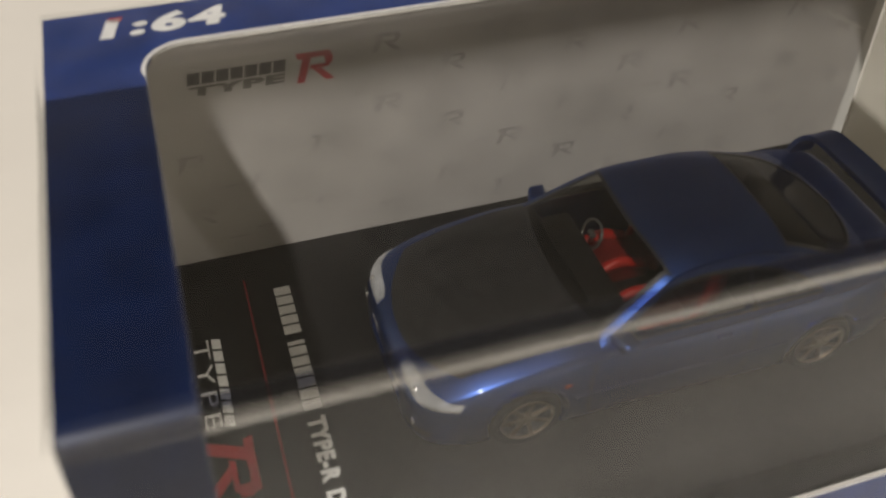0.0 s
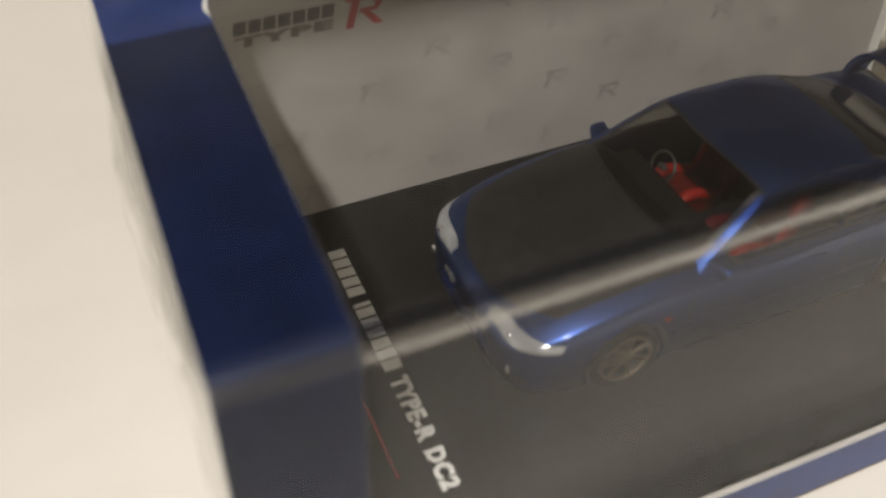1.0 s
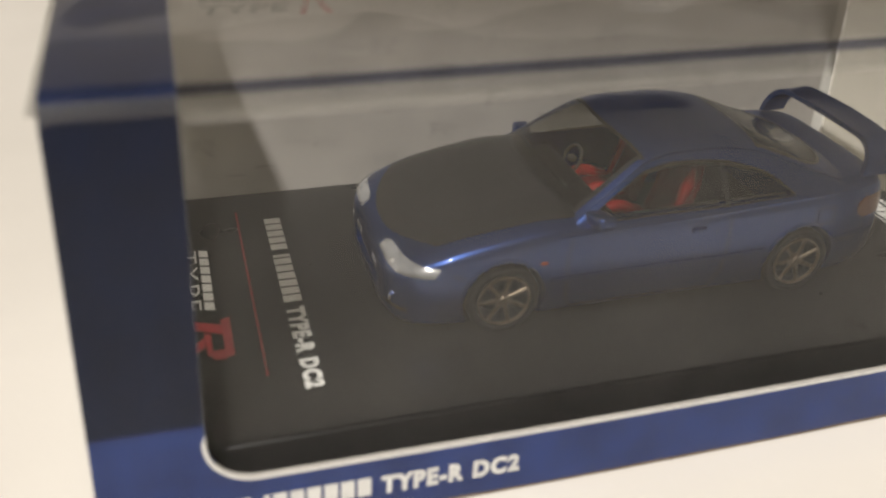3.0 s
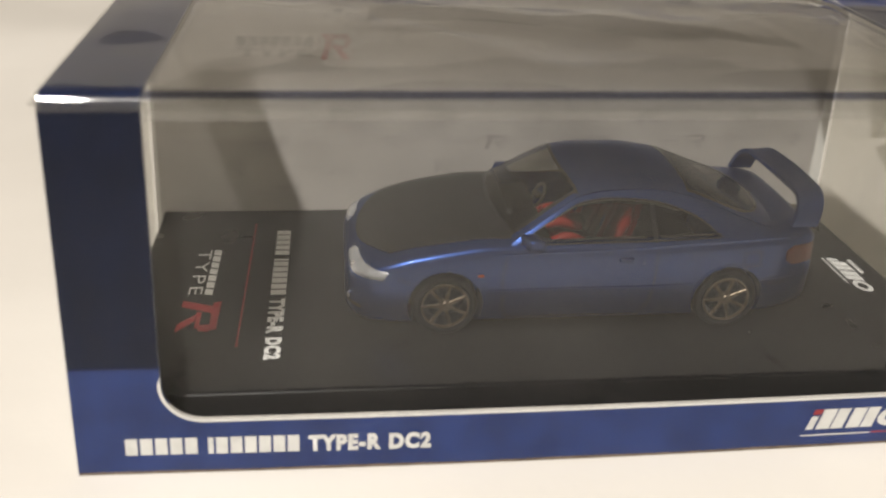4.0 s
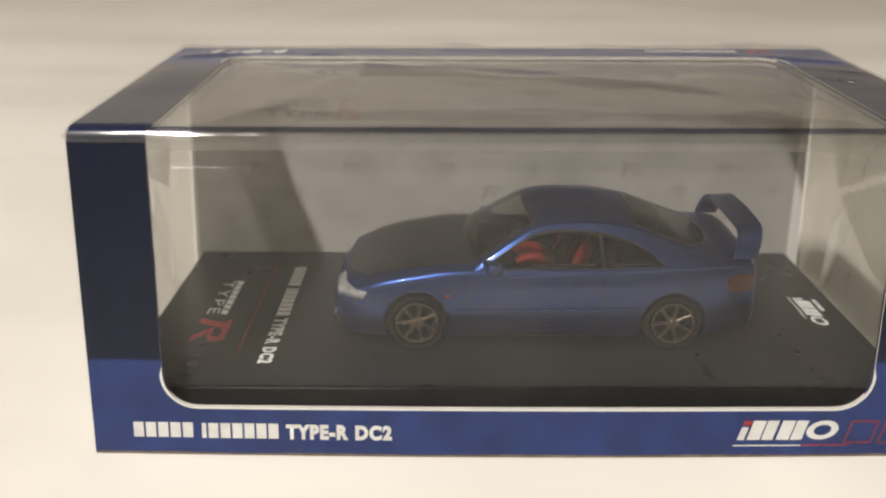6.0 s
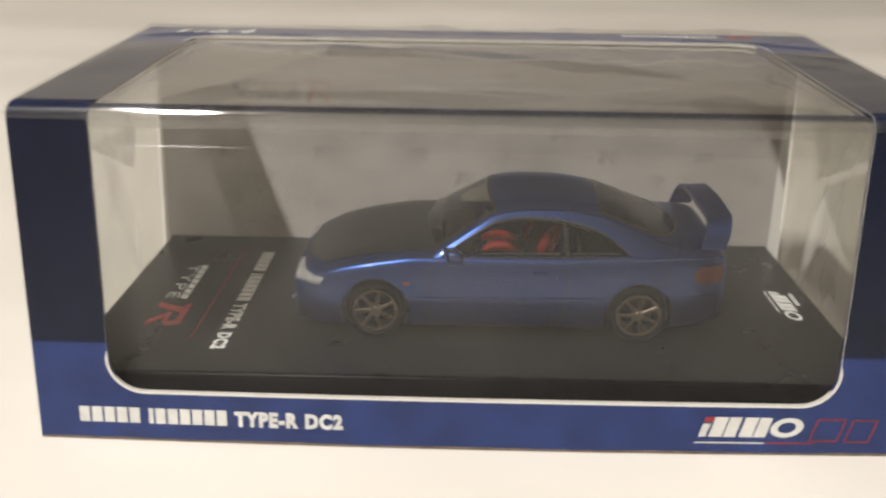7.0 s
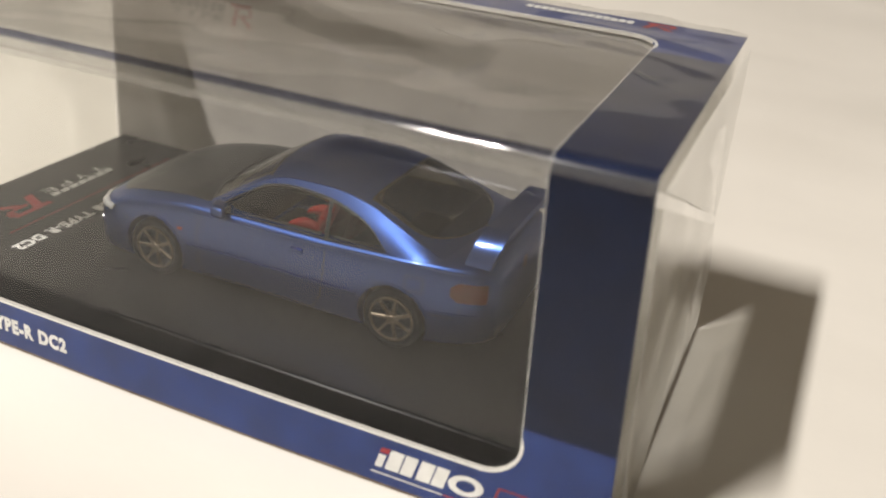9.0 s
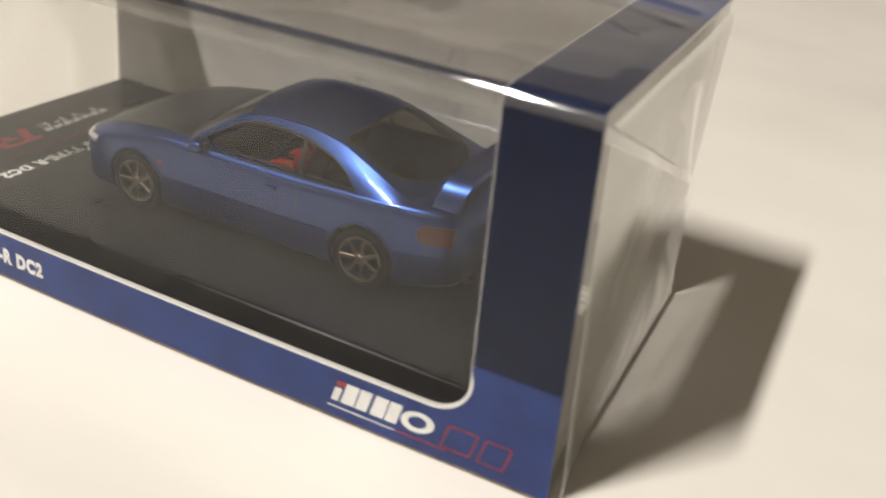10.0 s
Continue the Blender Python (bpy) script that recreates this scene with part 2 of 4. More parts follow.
def maker_mark(width, height):
    """The maker's mark as plain slanted blocks and a ring."""
    s, w = 0.28 * height, width / 4.4
    p = [[(0, 0), (0.3 * w, 0), (0.3 * w + s * 0.7, height * 0.66), (s * 0.7, height * 0.66)]]
    for k in (0.42, 1.68):
        p.append([(k * w, 0), ((k + 0.56) * w, 0), ((k + 0.56) * w + s, height), (k * w + s, height)])
        p.append([((k + 0.62) * w, 0), ((k + 1.12) * w, 0), ((k + 1.12) * w + s, height), ((k + 0.62) * w + s, height)])
    bm = shapes(p)
    cx, cy, rx, ry = 3.55 * w + s * 0.5, height / 2, 0.68 * w, height / 2
    for i in range(24):
        a, b = i / 24 * math.tau, (i + 1) / 24 * math.tau
        at = lambda g, f: (cx + f * rx * math.cos(g) + s * 0.5 * f * math.sin(g), cy + f * ry * math.sin(g))  # noqa: E731
        shapes([[at(a, 0.55), at(a, 1), at(b, 1), at(b, 0.55)]], bm)
    return bm


def laid(bm, where):
    """Lays flat shapes onto a surface."""
    for v in bm.verts:
        v.co = Vector(where(v.co.x, v.co.y))
    return bm

# ---- the room and the table ----
def slab(name, x0, x1, y0, y1, z0, z1, material, label, category="room"):
    ob = part(name, block(x0, x1, y0, y1, z0, z1), material, None)
    return tagged(ob, label, category, kind="structure")


WALL = varied(mat("taupe_wall_paint", (0.3, 0.27, 0.23), 0.7), (0.4, 0.375, 0.33), (0.47, 0.44, 0.39), 3)
PALE = varied(mat("pale_band_paint", (0.72, 0.69, 0.63), 0.6), (0.68, 0.65, 0.59), (0.76, 0.73, 0.67), 3)
CEILING = varied(mat("dull_ceiling_paint", (0.4, 0.37, 0.33), 0.8), (0.5, 0.475, 0.43), (0.57, 0.545, 0.495), 3)
FLOOR = varied(mat("brown_floor", (0.2, 0.15, 0.1), 0.5), (0.16, 0.12, 0.08), (0.24, 0.18, 0.12), 6)
slab("floor", -1900, 2100, -2000, 1500, -800, -750, FLOOR, "plain brown floor under the table")
slab("ceiling", -1900, 2100, -2000, 1500, 1650, 1700, CEILING, "dull matt ceiling over the table")
slab("wall_west", -1950, -1900, -2000, 1500, -750, 1650, WALL, "plain taupe painted wall")
slab("wall_east", 2100, 2150, -2000, 1500, -750, 1650, WALL, "plain taupe painted wall")
slab("wall_north", -1900, 2100, 1500, 1550, -750, 1650, WALL, "plain taupe painted wall")
# Unseen pale band, added so the top film has brightness to reflect.
slab("reflected_band", -1895, 2095, 1485, 1500, -750, 600, PALE, "unseen pale band added on the wall for reflections")
slab("wall_south", -1900, 2100, -2050, -2000, -750, 1650, WALL, "plain taupe painted wall")

CLOTH = mat("cream_table_cloth", (0.78, 0.72, 0.62), 0.6)
ct, cp = nodes(CLOTH)
ct.links.new(ramp(ct, noisy(ct, 9, 5), (0.69, 0.66, 0.605), (0.79, 0.76, 0.705), 0.3, 0.7), cp.inputs["Base Color"])
bump(ct, cp, noisy(ct, 700, 3), 0.0002, 0.15)
soft = add(ct, "ShaderNodeBump", Strength=0.35, Distance=0.004)
ct.links.new(noisy(ct, 14, 3, stretched(ct, 0.6, 1.5, 1.0)), soft.inputs["Height"])
ct.links.new(soft.outputs[0], cp.inputs["Normal"].links[0].from_node.inputs["Normal"])


def cloth_height(x, y):
    """Soft folds, which fade out under the box."""
    far = min(1.0, max(0.0, (math.hypot(x - 62, y - 30) - 90) / 160))
    near = min(1.0, max(0.0, (-4 - y) / 14)) * min(1.0, max(0.0, (y + 110) / 30))
    ripple = near * (0.75 * math.sin((y + 0.12 * x) / 7.5 + 2.0 * noise.noise(Vector((x / 70, y / 50, 5.5)))) + 1.1 * noise.noise(Vector((x / 55, y / 22, 1.7))) - 0.55)
    return ripple + far * (3.4 * noise.noise(Vector((x / 300, y / 80, 3.1))) + 1.6 * noise.noise(Vector((x / 160, y / 60, 8.7))))


table = thing("table", "wide table covered with a cream-white cloth", "table", (60, 100, -750))
# Unseen front edge, set close so that higher reflections meet the dark floor.
EDGE_Y = -195.0


def cloth_place(a, b):
    """The cloth hangs down at the front edge of the table, then lies over it."""
    run = 1300 * a - 180
    if run < 0:
        return (-900 + 1800 * b, EDGE_Y - 2 + 5 * math.sin(b * 70) * run / -180, 748 + run)
    return (-900 + 1800 * b, EDGE_Y + run, 750 + cloth_height(-840 + 1800 * b, EDGE_Y + 100 + run) * min(1.0, run / 40))


cloth = grid(260, 260, cloth_place)
thick(cloth, 1.2)
part("cloth", cloth, CLOTH, table, "cream-white cloth with soft folds", 40)
part("tabletop", block(-890, 890, EDGE_Y + 3, 890, 715, 744, 3), FLOOR, table)
for lx in (-820, 820):
    for ly in (EDGE_Y + 70, 820):
        part("leg", block(lx - 25, lx + 25, ly - 25, ly + 25, 0, 716, 3), FLOOR, table)

lamp_fixture = thing("ceiling_light", "long slim ceiling light with a warm white tube", "lamp", LAMP / MM)
part("housing", block(-50, 50, -250, 250, 6, 30, 4), CEILING, lamp_fixture)
part("rod", block(-6, 6, -6, 6, 28, 131), SILVER, lamp_fixture)

# ---- the display box ----
L, D, H, R = 125.0, 60.0, 49.0, 2.0
TURN = H - R
BACK = TURN + math.pi / 2 * R + D - R
WX0, WX1, WS0, WS1, WR = 10.7, 113.7, 8.1, 99.4, 5.0


def warp(x, y, z):
    """The card box leans in a little towards its top and rises towards its back."""
    bow = 0.9 * math.sin(math.pi * min(1.0, max(0.0, x / L))) * max(0.0, 1 - z / 36) * max(0.0, 1 - y / 12)
    return Vector((L / 2 + (x - L / 2) * (1 - 0.034 * z / H), y - bow, z * (1 + 0.036 * y / D)))


def sleeve(x, s, out=0.0):
    """A place on the card that runs up the front, over the fold and back along the top."""
    if s < TURN:
        return warp(x, -out, s)
    a = (s - TURN) / R
    if a < math.pi / 2:
        return warp(x, R - (R + out) * math.cos(a), TURN + (R + out) * math.sin(a))
    return warp(x, R + s - TURN - math.pi / 2 * R, H + out)


def corner(cx, cs, sx, ss, steps=8):
    """The rounded inner corner of the window whose square corner is cx, cs."""
    return [(cx + sx * WR * (1 - math.sin(a)), cs + ss * WR * (1 - math.cos(a))) for a in (math.pi / 2 * k / steps for k in range(steps + 1))]


box = thing("display_box", "blue printed card window box in clear shrink wrap on the cloth", "toy box")
FOLD = [TURN + math.pi / 2 * R * k / 8 for k in range(9)]


def frame_sheet(low, high):
    """The printed card round the window between two heights of the unrolled sheet."""
    bm = bmesh.new()
    levels = sorted({low, high, *(v for v in [WS0, WS0 + WR, 30.0, *FOLD, 70.0, WS1 - WR, WS1] if low < v < high)})
    quad = lambda x0, x1, s0, s1: bm.faces.new([bm.verts.new(sleeve(*p)) for p in ((x0, s0), (x1, s0), (x1, s1), (x0, s1))])  # noqa: E731
    spans = [WX0 + WR + (WX1 - WX0 - 2 * WR) * k / 14 for k in range(15)]
    for s0, s1 in zip(levels, levels[1:]):
        quad(0, WX0, s0, s1)
        quad(WX1, L, s0, s1)
    for cs, ss, s0, s1 in ((WS0, 1, 0, WS0), (WS1, -1, WS1, BACK)):
        if low <= s0 < high:
            for x0, x1 in zip([WX0, *spans], [*spans, WX1]):
                quad(x0, x1, s0, s1)
            for cx, sx in ((WX0, 1), (WX1, -1)):
                arc = corner(cx, cs, sx, ss)
                for p, q in zip(arc, arc[1:]):
                    bm.faces.new([bm.verts.new(sleeve(*v)) for v in ((cx, cs), p, q)])
    bmesh.ops.remove_doubles(bm, verts=bm.verts, dist=0.001)
    thick(bm, 0.45)
    middle = Vector((L / 2, D / 2, H / 2))
    for f in bm.faces:
        n, c = f.normal, f.calc_center_median()
        f.material_index = 1 if max(abs(n.y), abs(n.z)) > 0.6 and n.y * (middle.y - c.y) * (abs(n.y) > 0.6) + n.z * (middle.z - c.z) * (abs(n.z) > 0.6) > 0 else 0
    return bm


part("front_panel", frame_sheet(0, FOLD[4]), CARD_FRONT, box, "navy front card, royal blue along the bottom", 30, (CARD_INNER,))
part("top_panel", frame_sheet(FOLD[4], BACK), CARD_TOP, box, "navy top card, royal blue along the back", 30, (CARD_INNER,))

def edge_line(points, shift, name="white_edge"):
    bm = bmesh.new()
    rows = [(bm.verts.new(sleeve(*p, 0.06)), bm.verts.new(sleeve(*q, 0.06))) for p, q in zip(points, shift)]
    for a, b in zip(rows, rows[1:]):
        bm.faces.new((a[0], b[0], b[1], a[1]))
    return part(name, bm, CARD_EDGE, box)


def contour(w, sides=1.0):
    """The window's outline, w further out than its edge, less so along its sides."""
    c = []
    for cx, cs, sx, ss, flip in ((WX0, WS0, 1, 1, False), (WX1, WS0, -1, 1, True), (WX1, WS1, -1, -1, False), (WX0, WS1, 1, -1, True)):
        ox, os = cx + sx * WR, cs + ss * WR
        arc = [(ox + (x - ox) * (WR + w) / WR, os + (s - os) * (WR + w) / WR) for x, s in corner(cx, cs, sx, ss)]
        arc = arc if flip else arc[::-1]
        if sx < 0 and ss > 0:
            c += [(WX0 + WR + (WX1 - WX0 - 2 * WR) * k / 14, WS0 - w) for k in range(1, 14)]
        if ss < 0 and sx < 0:
            c += [(WX1 + w * sides, s) for s in (14.5, 30.0, 45.0, *FOLD, 70.0, 93.0)]
        c += arc
    c += [(WX0 - w * sides * 0.15, s) for s in (93.0, 70.0, *reversed(FOLD), 45.0, 30.0, 14.5)]
    return c + c[:1]


edge_line(contour(-0.02), contour(0.42, 0.15))
foot = grid(1, 30, lambda a, b: sleeve(0.1 + (L - 0.2) * b, 0.02 + (0.42 + 0.12 * noise.noise(Vector((b * 9, 0, 6.1)))) * a, 0.04))
part("card_foot", foot, CARD_BROWN, box, "brown cut edge along the foot of the card")

# The dark line that refraction draws at the bend is tinted in here.
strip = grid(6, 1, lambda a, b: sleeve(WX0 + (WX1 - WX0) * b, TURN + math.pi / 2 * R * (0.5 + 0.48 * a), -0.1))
part("dark_line_strip", strip, FOLD_FILM, box, "narrow strip whose tint imitates the dark refraction at the bend", 40)

back = bmesh.new()
corners = [warp(1.2, D, 0.5), warp(L - 2.9, D, 0.5), warp(L - 1.6, D, H - 0.4), warp(0.6, D, H - 0.4)]
back.faces.new([back.verts.new(c) for c in corners])
part("back_panel", thick(back, 0.5), CARD_BACK, box, "grey printed back card")
# White strips added beside the grey card keep light from leaking through.
for x0, x1 in ((0.4, 1.2), (L - 2.9, L - 0.4)):
    margin = bmesh.new()
    top0, top1 = (0.3, 0.6) if x0 < 1 else (L - 1.6, L - 0.4)
    margin.faces.new([margin.verts.new(c) for c in (warp(x0, D + 0.05, 0.5), warp(x1, D + 0.05, 0.5), warp(top1, D + 0.05, H - 0.4), warp(top0, D + 0.05, H - 0.4))])
    part("gap_filler", thick(margin, 0.4), CARD_EDGE, box, "white strip added to close the gap beside the back card")
part("bottom_panel", block(0.3, L - 0.3, 0.5, D - 0.2, 0.05, 0.5), CARD_DARK, box)


LONG_RIDGE = ((38, 42), (47, 36), (64, 34), (80, 26))
SIDE_RIDGE = ((23, 3), (29, 15), (33, 27), (40, 40))
CROSS_RIDGES = (((101, 50), (113, 49), (124, 45)), ((106, 42), (116, 40), (124, 36)), ((3, 49), (14, 51)))
SHORT_RIDGE = ((84, 52), (88, 42), (92, 31), (97, 8))


def ridge(x, y, line, high, behind, before):
    """The height of a creased ridge of the film: it falls away evenly behind its crest and softly before it."""
    best = None
    for (x0, y0), (x1, y1) in zip(line, line[1:]):
        ex, ey = x1 - x0, y1 - y0
        n = math.hypot(ex, ey)
        k = ((x - x0) * ex + (y - y0) * ey) / n / n
        c = min(1.0, max(0.0, k))
        d = math.hypot(x - x0 - c * ex, y - y0 - c * ey)
        if best is None or d < best[0]:
            best = (d, ex * (y - y0) - ey * (x - x0))
    d, side = best
    return high * max(0.0, 1 - d / behind) if side > 0 else high * max(0.0, 1 - d / before) ** 2


def film_place(x, s, out):
    """The wrap lies tight on the front and the fold and bulges loosely over the top."""
    if s <= TURN + math.pi / 2 * R:
        return sleeve(x, s, out + 0.035 * noise.noise(Vector((x / 15, s / 19, 2.2))))
    y = s - (BACK - D)
    hold = min(1.0, (y - R) / 6, (x + 0.2) / 3, (L + 0.2 - x) / 3)
    bulge = 1.5 * noise.noise(Vector((x / 30, y / 22, 2.2))) + 0.45 * noise.noise(Vector((x / 12, y / 9, 5.2))) + 0.35
    bulge = 0.45 * bulge + ridge(x, y, LONG_RIDGE, 0.95, 17, 9) + ridge(x, y, SIDE_RIDGE, 0.5, 5, 5) + ridge(x, y, SHORT_RIDGE, 0.32, 3.5, 5) + sum(ridge(x, y, line, 0.34, 3.2, 4) for line in CROSS_RIDGES)
    edge = max(0.0, 1 - (D - y) / 12)
    frill = edge * 0.95 * abs(noise.noise(Vector((x / 10, y / 8, 7.7))))
    return sleeve(x, s, out + max(0.0, hold) * max(0.0, bulge) * 0.75 + frill)


def film_sheet(levels, cols):
    return grid(len(levels) - 1, cols, lambda a, b: film_place(-0.2 + (L + 0.4) * b, levels[round(a * (len(levels) - 1))], 0.3))


front_levels = [TURN * k / 26 for k in range(26)] + [TURN + math.pi / 2 * R * k / 10 for k in range(11)]
top_levels = [BACK - (D - R) * (1 - k / 60) for k in range(61)]
part("wrap_film", film_sheet(front_levels, 70), WINDOW, box, "clear tight shrink wrap over the front", 60)
part("wrap_film", film_sheet(top_levels, 120), LOOSE, box, "clear loose wrinkled shrink wrap over the top", 60)
def pane_place(x, s):
    """The stiff window lies behind the card and bows a little over the top."""
    y = s - (BACK - D)
    hold = max(0.0, min(1.0, (y - R) / 8, (x - 9) / 8, (L - 9 - x) / 8, (D - 8 - y) / 8)) if s > TURN + math.pi / 2 * R else 0.0
    bow = 0.03 * noise.noise(Vector((x / 16, s / 16, 9.1))) + hold * (0.7 * noise.noise(Vector((x / 34, y / 22, 4.4))) + 0.22 * noise.noise(Vector((x / 12, y / 10, 1.3))))
    return sleeve(x, s, -0.62 + min(0.4, bow))


def pane_sheet(levels, cols):
    return grid(len(levels) - 1, cols, lambda a, b: pane_place(7 + (L - 14) * b, levels[round(a * (len(levels) - 1))]))


part("window_pane", pane_sheet([5.0] + [v for v in front_levels if v > 7], 40), PANE, box, "clear stiff plastic window", 60)
part("window_pane", pane_sheet([v for v in top_levels if v < BACK - 5], 90), PANE_TOP, box, "clear stiff plastic window over the top", 60)
# Milkiness carries part of the bright highlight line along the fold.
crease = grid(8, 60, lambda a, b: sleeve(0.1 + (L - 0.2) * b, TURN + math.pi / 2 * R * (0.08 + 0.42 * a), 0.42 + 0.06 * noise.noise(Vector((b * 30, a * 2, 1.5)))))
part("film_crease", crease, CREASE, box, "milky crease of the film with its highlight line painted in", 60)


# Milkiness and diffuse white carry the pale glare along this bend.
bend = grid(6, 40, lambda a, b: sleeve(WX0 + 0.3 + (WX1 - WX0 - 0.6) * b, TURN + math.pi / 2 * R * (-0.3 + 0.36 * a), -0.55 + 0.04 * noise.noise(Vector((b * 20, a * 2, 3.5)))))
part("window_bend", bend, BEND, box, "milky bend of the plastic window with its glare painted in", 60)


def end_film(side):
    """Crumpled film over an open end, folded like the end of a parcel."""
    def place(a, b):
        y, z = D * b, H * a
        rim_in = min(1.0, 6 * min(a, 1 - a), 6 * min(b, 1 - b))
        d = 0.04 + rim_in * ((1.1 if side < 0 else 0.46) + 0.8 * abs(noise.noise(Vector((y / 18, z / 26, 4.0 + side)))) + 0.2 * noise.noise(Vector((y / 9, z / 12, 1.0 + side))))
        d += rim_in * 0.9 * max(0.0, 1 - abs((y - 46) + 0.55 * (z - 24)) / 9)
        p = warp(0 if side < 0 else L, y, z)
        return (p.x + side * d, p.y, p.z)
    return grid(40, 48, place)


def end_flap(side, tri, lift):
    """A loose three-cornered fold of film on an end."""
    a, b, c = (Vector(p) for p in tri)
    bm = bmesh.new()
    n = 12
    vs = {}
    for i in range(n + 1):
        for j in range(n + 1 - i):
            p = a + (b - a) * (i / n) + (c - a) * (j / n)
            w = warp(0 if side < 0 else L, p.x, p.y)
            k = (i + j) / n
            d = 0.9 + lift * k * k + 0.25 * noise.noise(Vector((p.x / 12, p.y / 12, side * 3.3)))
            vs[i, j] = bm.verts.new((w.x + side * d, w.y, w.z))
    for i in range(n):
        for j in range(n - i):
            bm.faces.new((vs[i, j], vs[i + 1, j], vs[i, j + 1]))
            if i + j < n - 1:
                bm.faces.new((vs[i + 1, j], vs[i + 1, j + 1], vs[i, j + 1]))
    return bm


for side in (-1, 1):
    part("end_film", end_film(side), WRAP if side > 0 else WRAP_THIN, box, "crumpled clear shrink wrap", 25)
    for tri, lift in ((((0, 48), (58, 48), (48, 26)), 0.25), (((0.5, 46), (0.5, 1), (47, 25)), 0.5))[:2 if side > 0 else 1]:
        part("film_fold", end_flap(side, tri, lift), WRAP_FOLD if side > 0 else CLEAR_FILM, box, "folded shrink wrap", 25).visible_shadow = False


def pucker(x, y, length, width, height, turn):
    """A small raised pleat of the film on the top of the box."""
    def place(a, b):
        g, r = b * math.tau, a
        px, py = r * length / 2 * math.cos(g), r * width / 2 * math.sin(g)
        p = sleeve(x + px * math.cos(turn) - py * math.sin(turn), BACK - D + y + px * math.sin(turn) + py * math.cos(turn), 0.34)
        p.z += height * (1 - r * r) ** 0.6
        return p
    return grid(6, 18, place, None, True)


for spot in ((50, 44, 2.4, 0.8, 0.4, 1.2), (51.5, 41.5, 1.5, 0.5, 0.3, 0.6), (32.2, 35.5, 1.6, 0.5, 0.3, 0.3), (33.6, 33.4, 1.1, 0.4, 0.22, 1.0), (30.4, 32.6, 1.0, 0.35, 0.2, 2.0),
             (116.5, 30.2, 9.0, 0.9, 0.3, -0.64), (115.5, 49.5, 11.0, 1.0, 0.35, 0.42), (118.2, 31.0, 4.5, 0.6, 0.22, 0.4)):
    part("film_pucker", pucker(*spot), CLEAR_FILM, box, "small glinting pucker of the film", 60)


# prints on the front
def on_front(x0, z0):
    return lambda x, y: sleeve(x0 + x, z0 + y, 0.05)


part("lettering_bars", laid(bars(5, 9.1, 2.5), on_front(5.9, 2.9)), INK_WHITE, box, "white bars of print")
part("lettering_bars", laid(bars(7, 11.6, 2.5, narrow=(0,)), on_front(16.0, 2.85)), INK_WHITE, box, "white bars of print")
part("lettering", laid(letters("TYPE-R", 9.2, 2.5), on_front(28.4, 2.75)), INK_WHITE, box, "white lettering")
part("lettering", laid(letters("DC2", 5.4, 2.5), on_front(38.6, 2.7)), INK_WHITE, box, "white lettering")
part("maker_mark", laid(maker_mark(15.0, 3.2), on_front(94.7, 2.9)), INK_WHITE, box, "white slanted mark")
part("mark_dot", laid(shapes([[(0, 0), (1.2, 0), (1.5, 0.8), (0.3, 0.8)]]), on_front(95.4, 5.3)), INK_RED, box, "red dot of the mark")
part("mark_line", laid(shapes([[(0, 0), (10, 0), (10, 0.22), (0, 0.22)]]), on_front(94.2, 1.85)), INK_WHITE, box)
part("mark_line", laid(shapes([[(0, 0), (7, 0), (7, 0.2), (0, 0.2)]]), on_front(104.4, 1.9)), INK_RED, box)


def outline(points, width):
    """A closed line of even width as flat shapes."""
    quads = []
    for (x0, y0), (x1, y1) in zip(points, points[1:] + points[:1]):
        n = math.hypot(x1 - x0, y1 - y0)
        dx, dy = -(y1 - y0) / n * width / 2, (x1 - x0) / n * width / 2
        quads.append([(x0 - dx, y0 - dy), (x1 - dx, y1 - dy), (x1 + dx, y1 + dy), (x0 + dx, y0 + dy)])
    return shapes(quads)


part("mark_outline", laid(outline([(0, 0), (3.9, 0), (4.9, 3.5), (1.0, 3.5)], 0.3), on_front(110.6, 2.4)), INK_RED_FAINT, box, "red outlined shape")
part("mark_outline", laid(outline([(0, 0), (3.4, 0), (4.4, 3.5), (1.0, 3.5)], 0.3), on_front(115.6, 2.3)), INK_RED_FAINT, box, "red outlined shape")


# prints on the top
def on_top(x0, y0):
    return lambda x, y: sleeve(x0 + x, BACK - D + y0 + y, 0.05)


part("lettering", laid(letters("1:64", 14.3, 4.2, 0.05), lambda x, y: on_top(6.2, 53.9)(x + 0.25 * y, y)), INK_WHITE, box, "white slanted lettering")
part("mark_dot", laid(shapes([[(0, 0), (1.6, 0), (1.9, 1.0), (0.3, 1.0)]]), on_top(7.2, 57.3)), INK_RED, box)
part("lettering_bars", laid(bars(14, 18, 1.8), on_top(90.0, 56.4)), INK_WHITE, box, "small white bars of print")
part("top_badge", laid(badge(5.2, 3.4), on_top(109.4, 55.6)), INK_RED, box, "red badge shape")


# prints on the back card
def on_card(x0, z0):
    return lambda x, y: (x0 + x, D - 0.03, z0 + y)


marks = bmesh.new()
for k in range(1, 13):
    for j in range(5):
        x, z = 5.6 + 9.25 * k, (8.0 if k % 2 else 12.7) + 9.5 * j
        if 12 < z < 43 and not (x < 37 and z > 33):
            joined(marks, laid(badge(4.2, 2.7), on_card(x - 2.1, z - 1.35)))
            joined(marks, laid(bars(4, 3.2, 0.3, 0.3), on_card(x - 6.2, z - 0.15)))
part("printed_marks", marks, INK_GREY, box, "faint grey repeated badge print")
part("lettering_bars", laid(bars(7, 12.8, 1.7, 0.14, 0.3), on_card(16.4, 39.2)), INK_DARK, box, "dark bars of print")
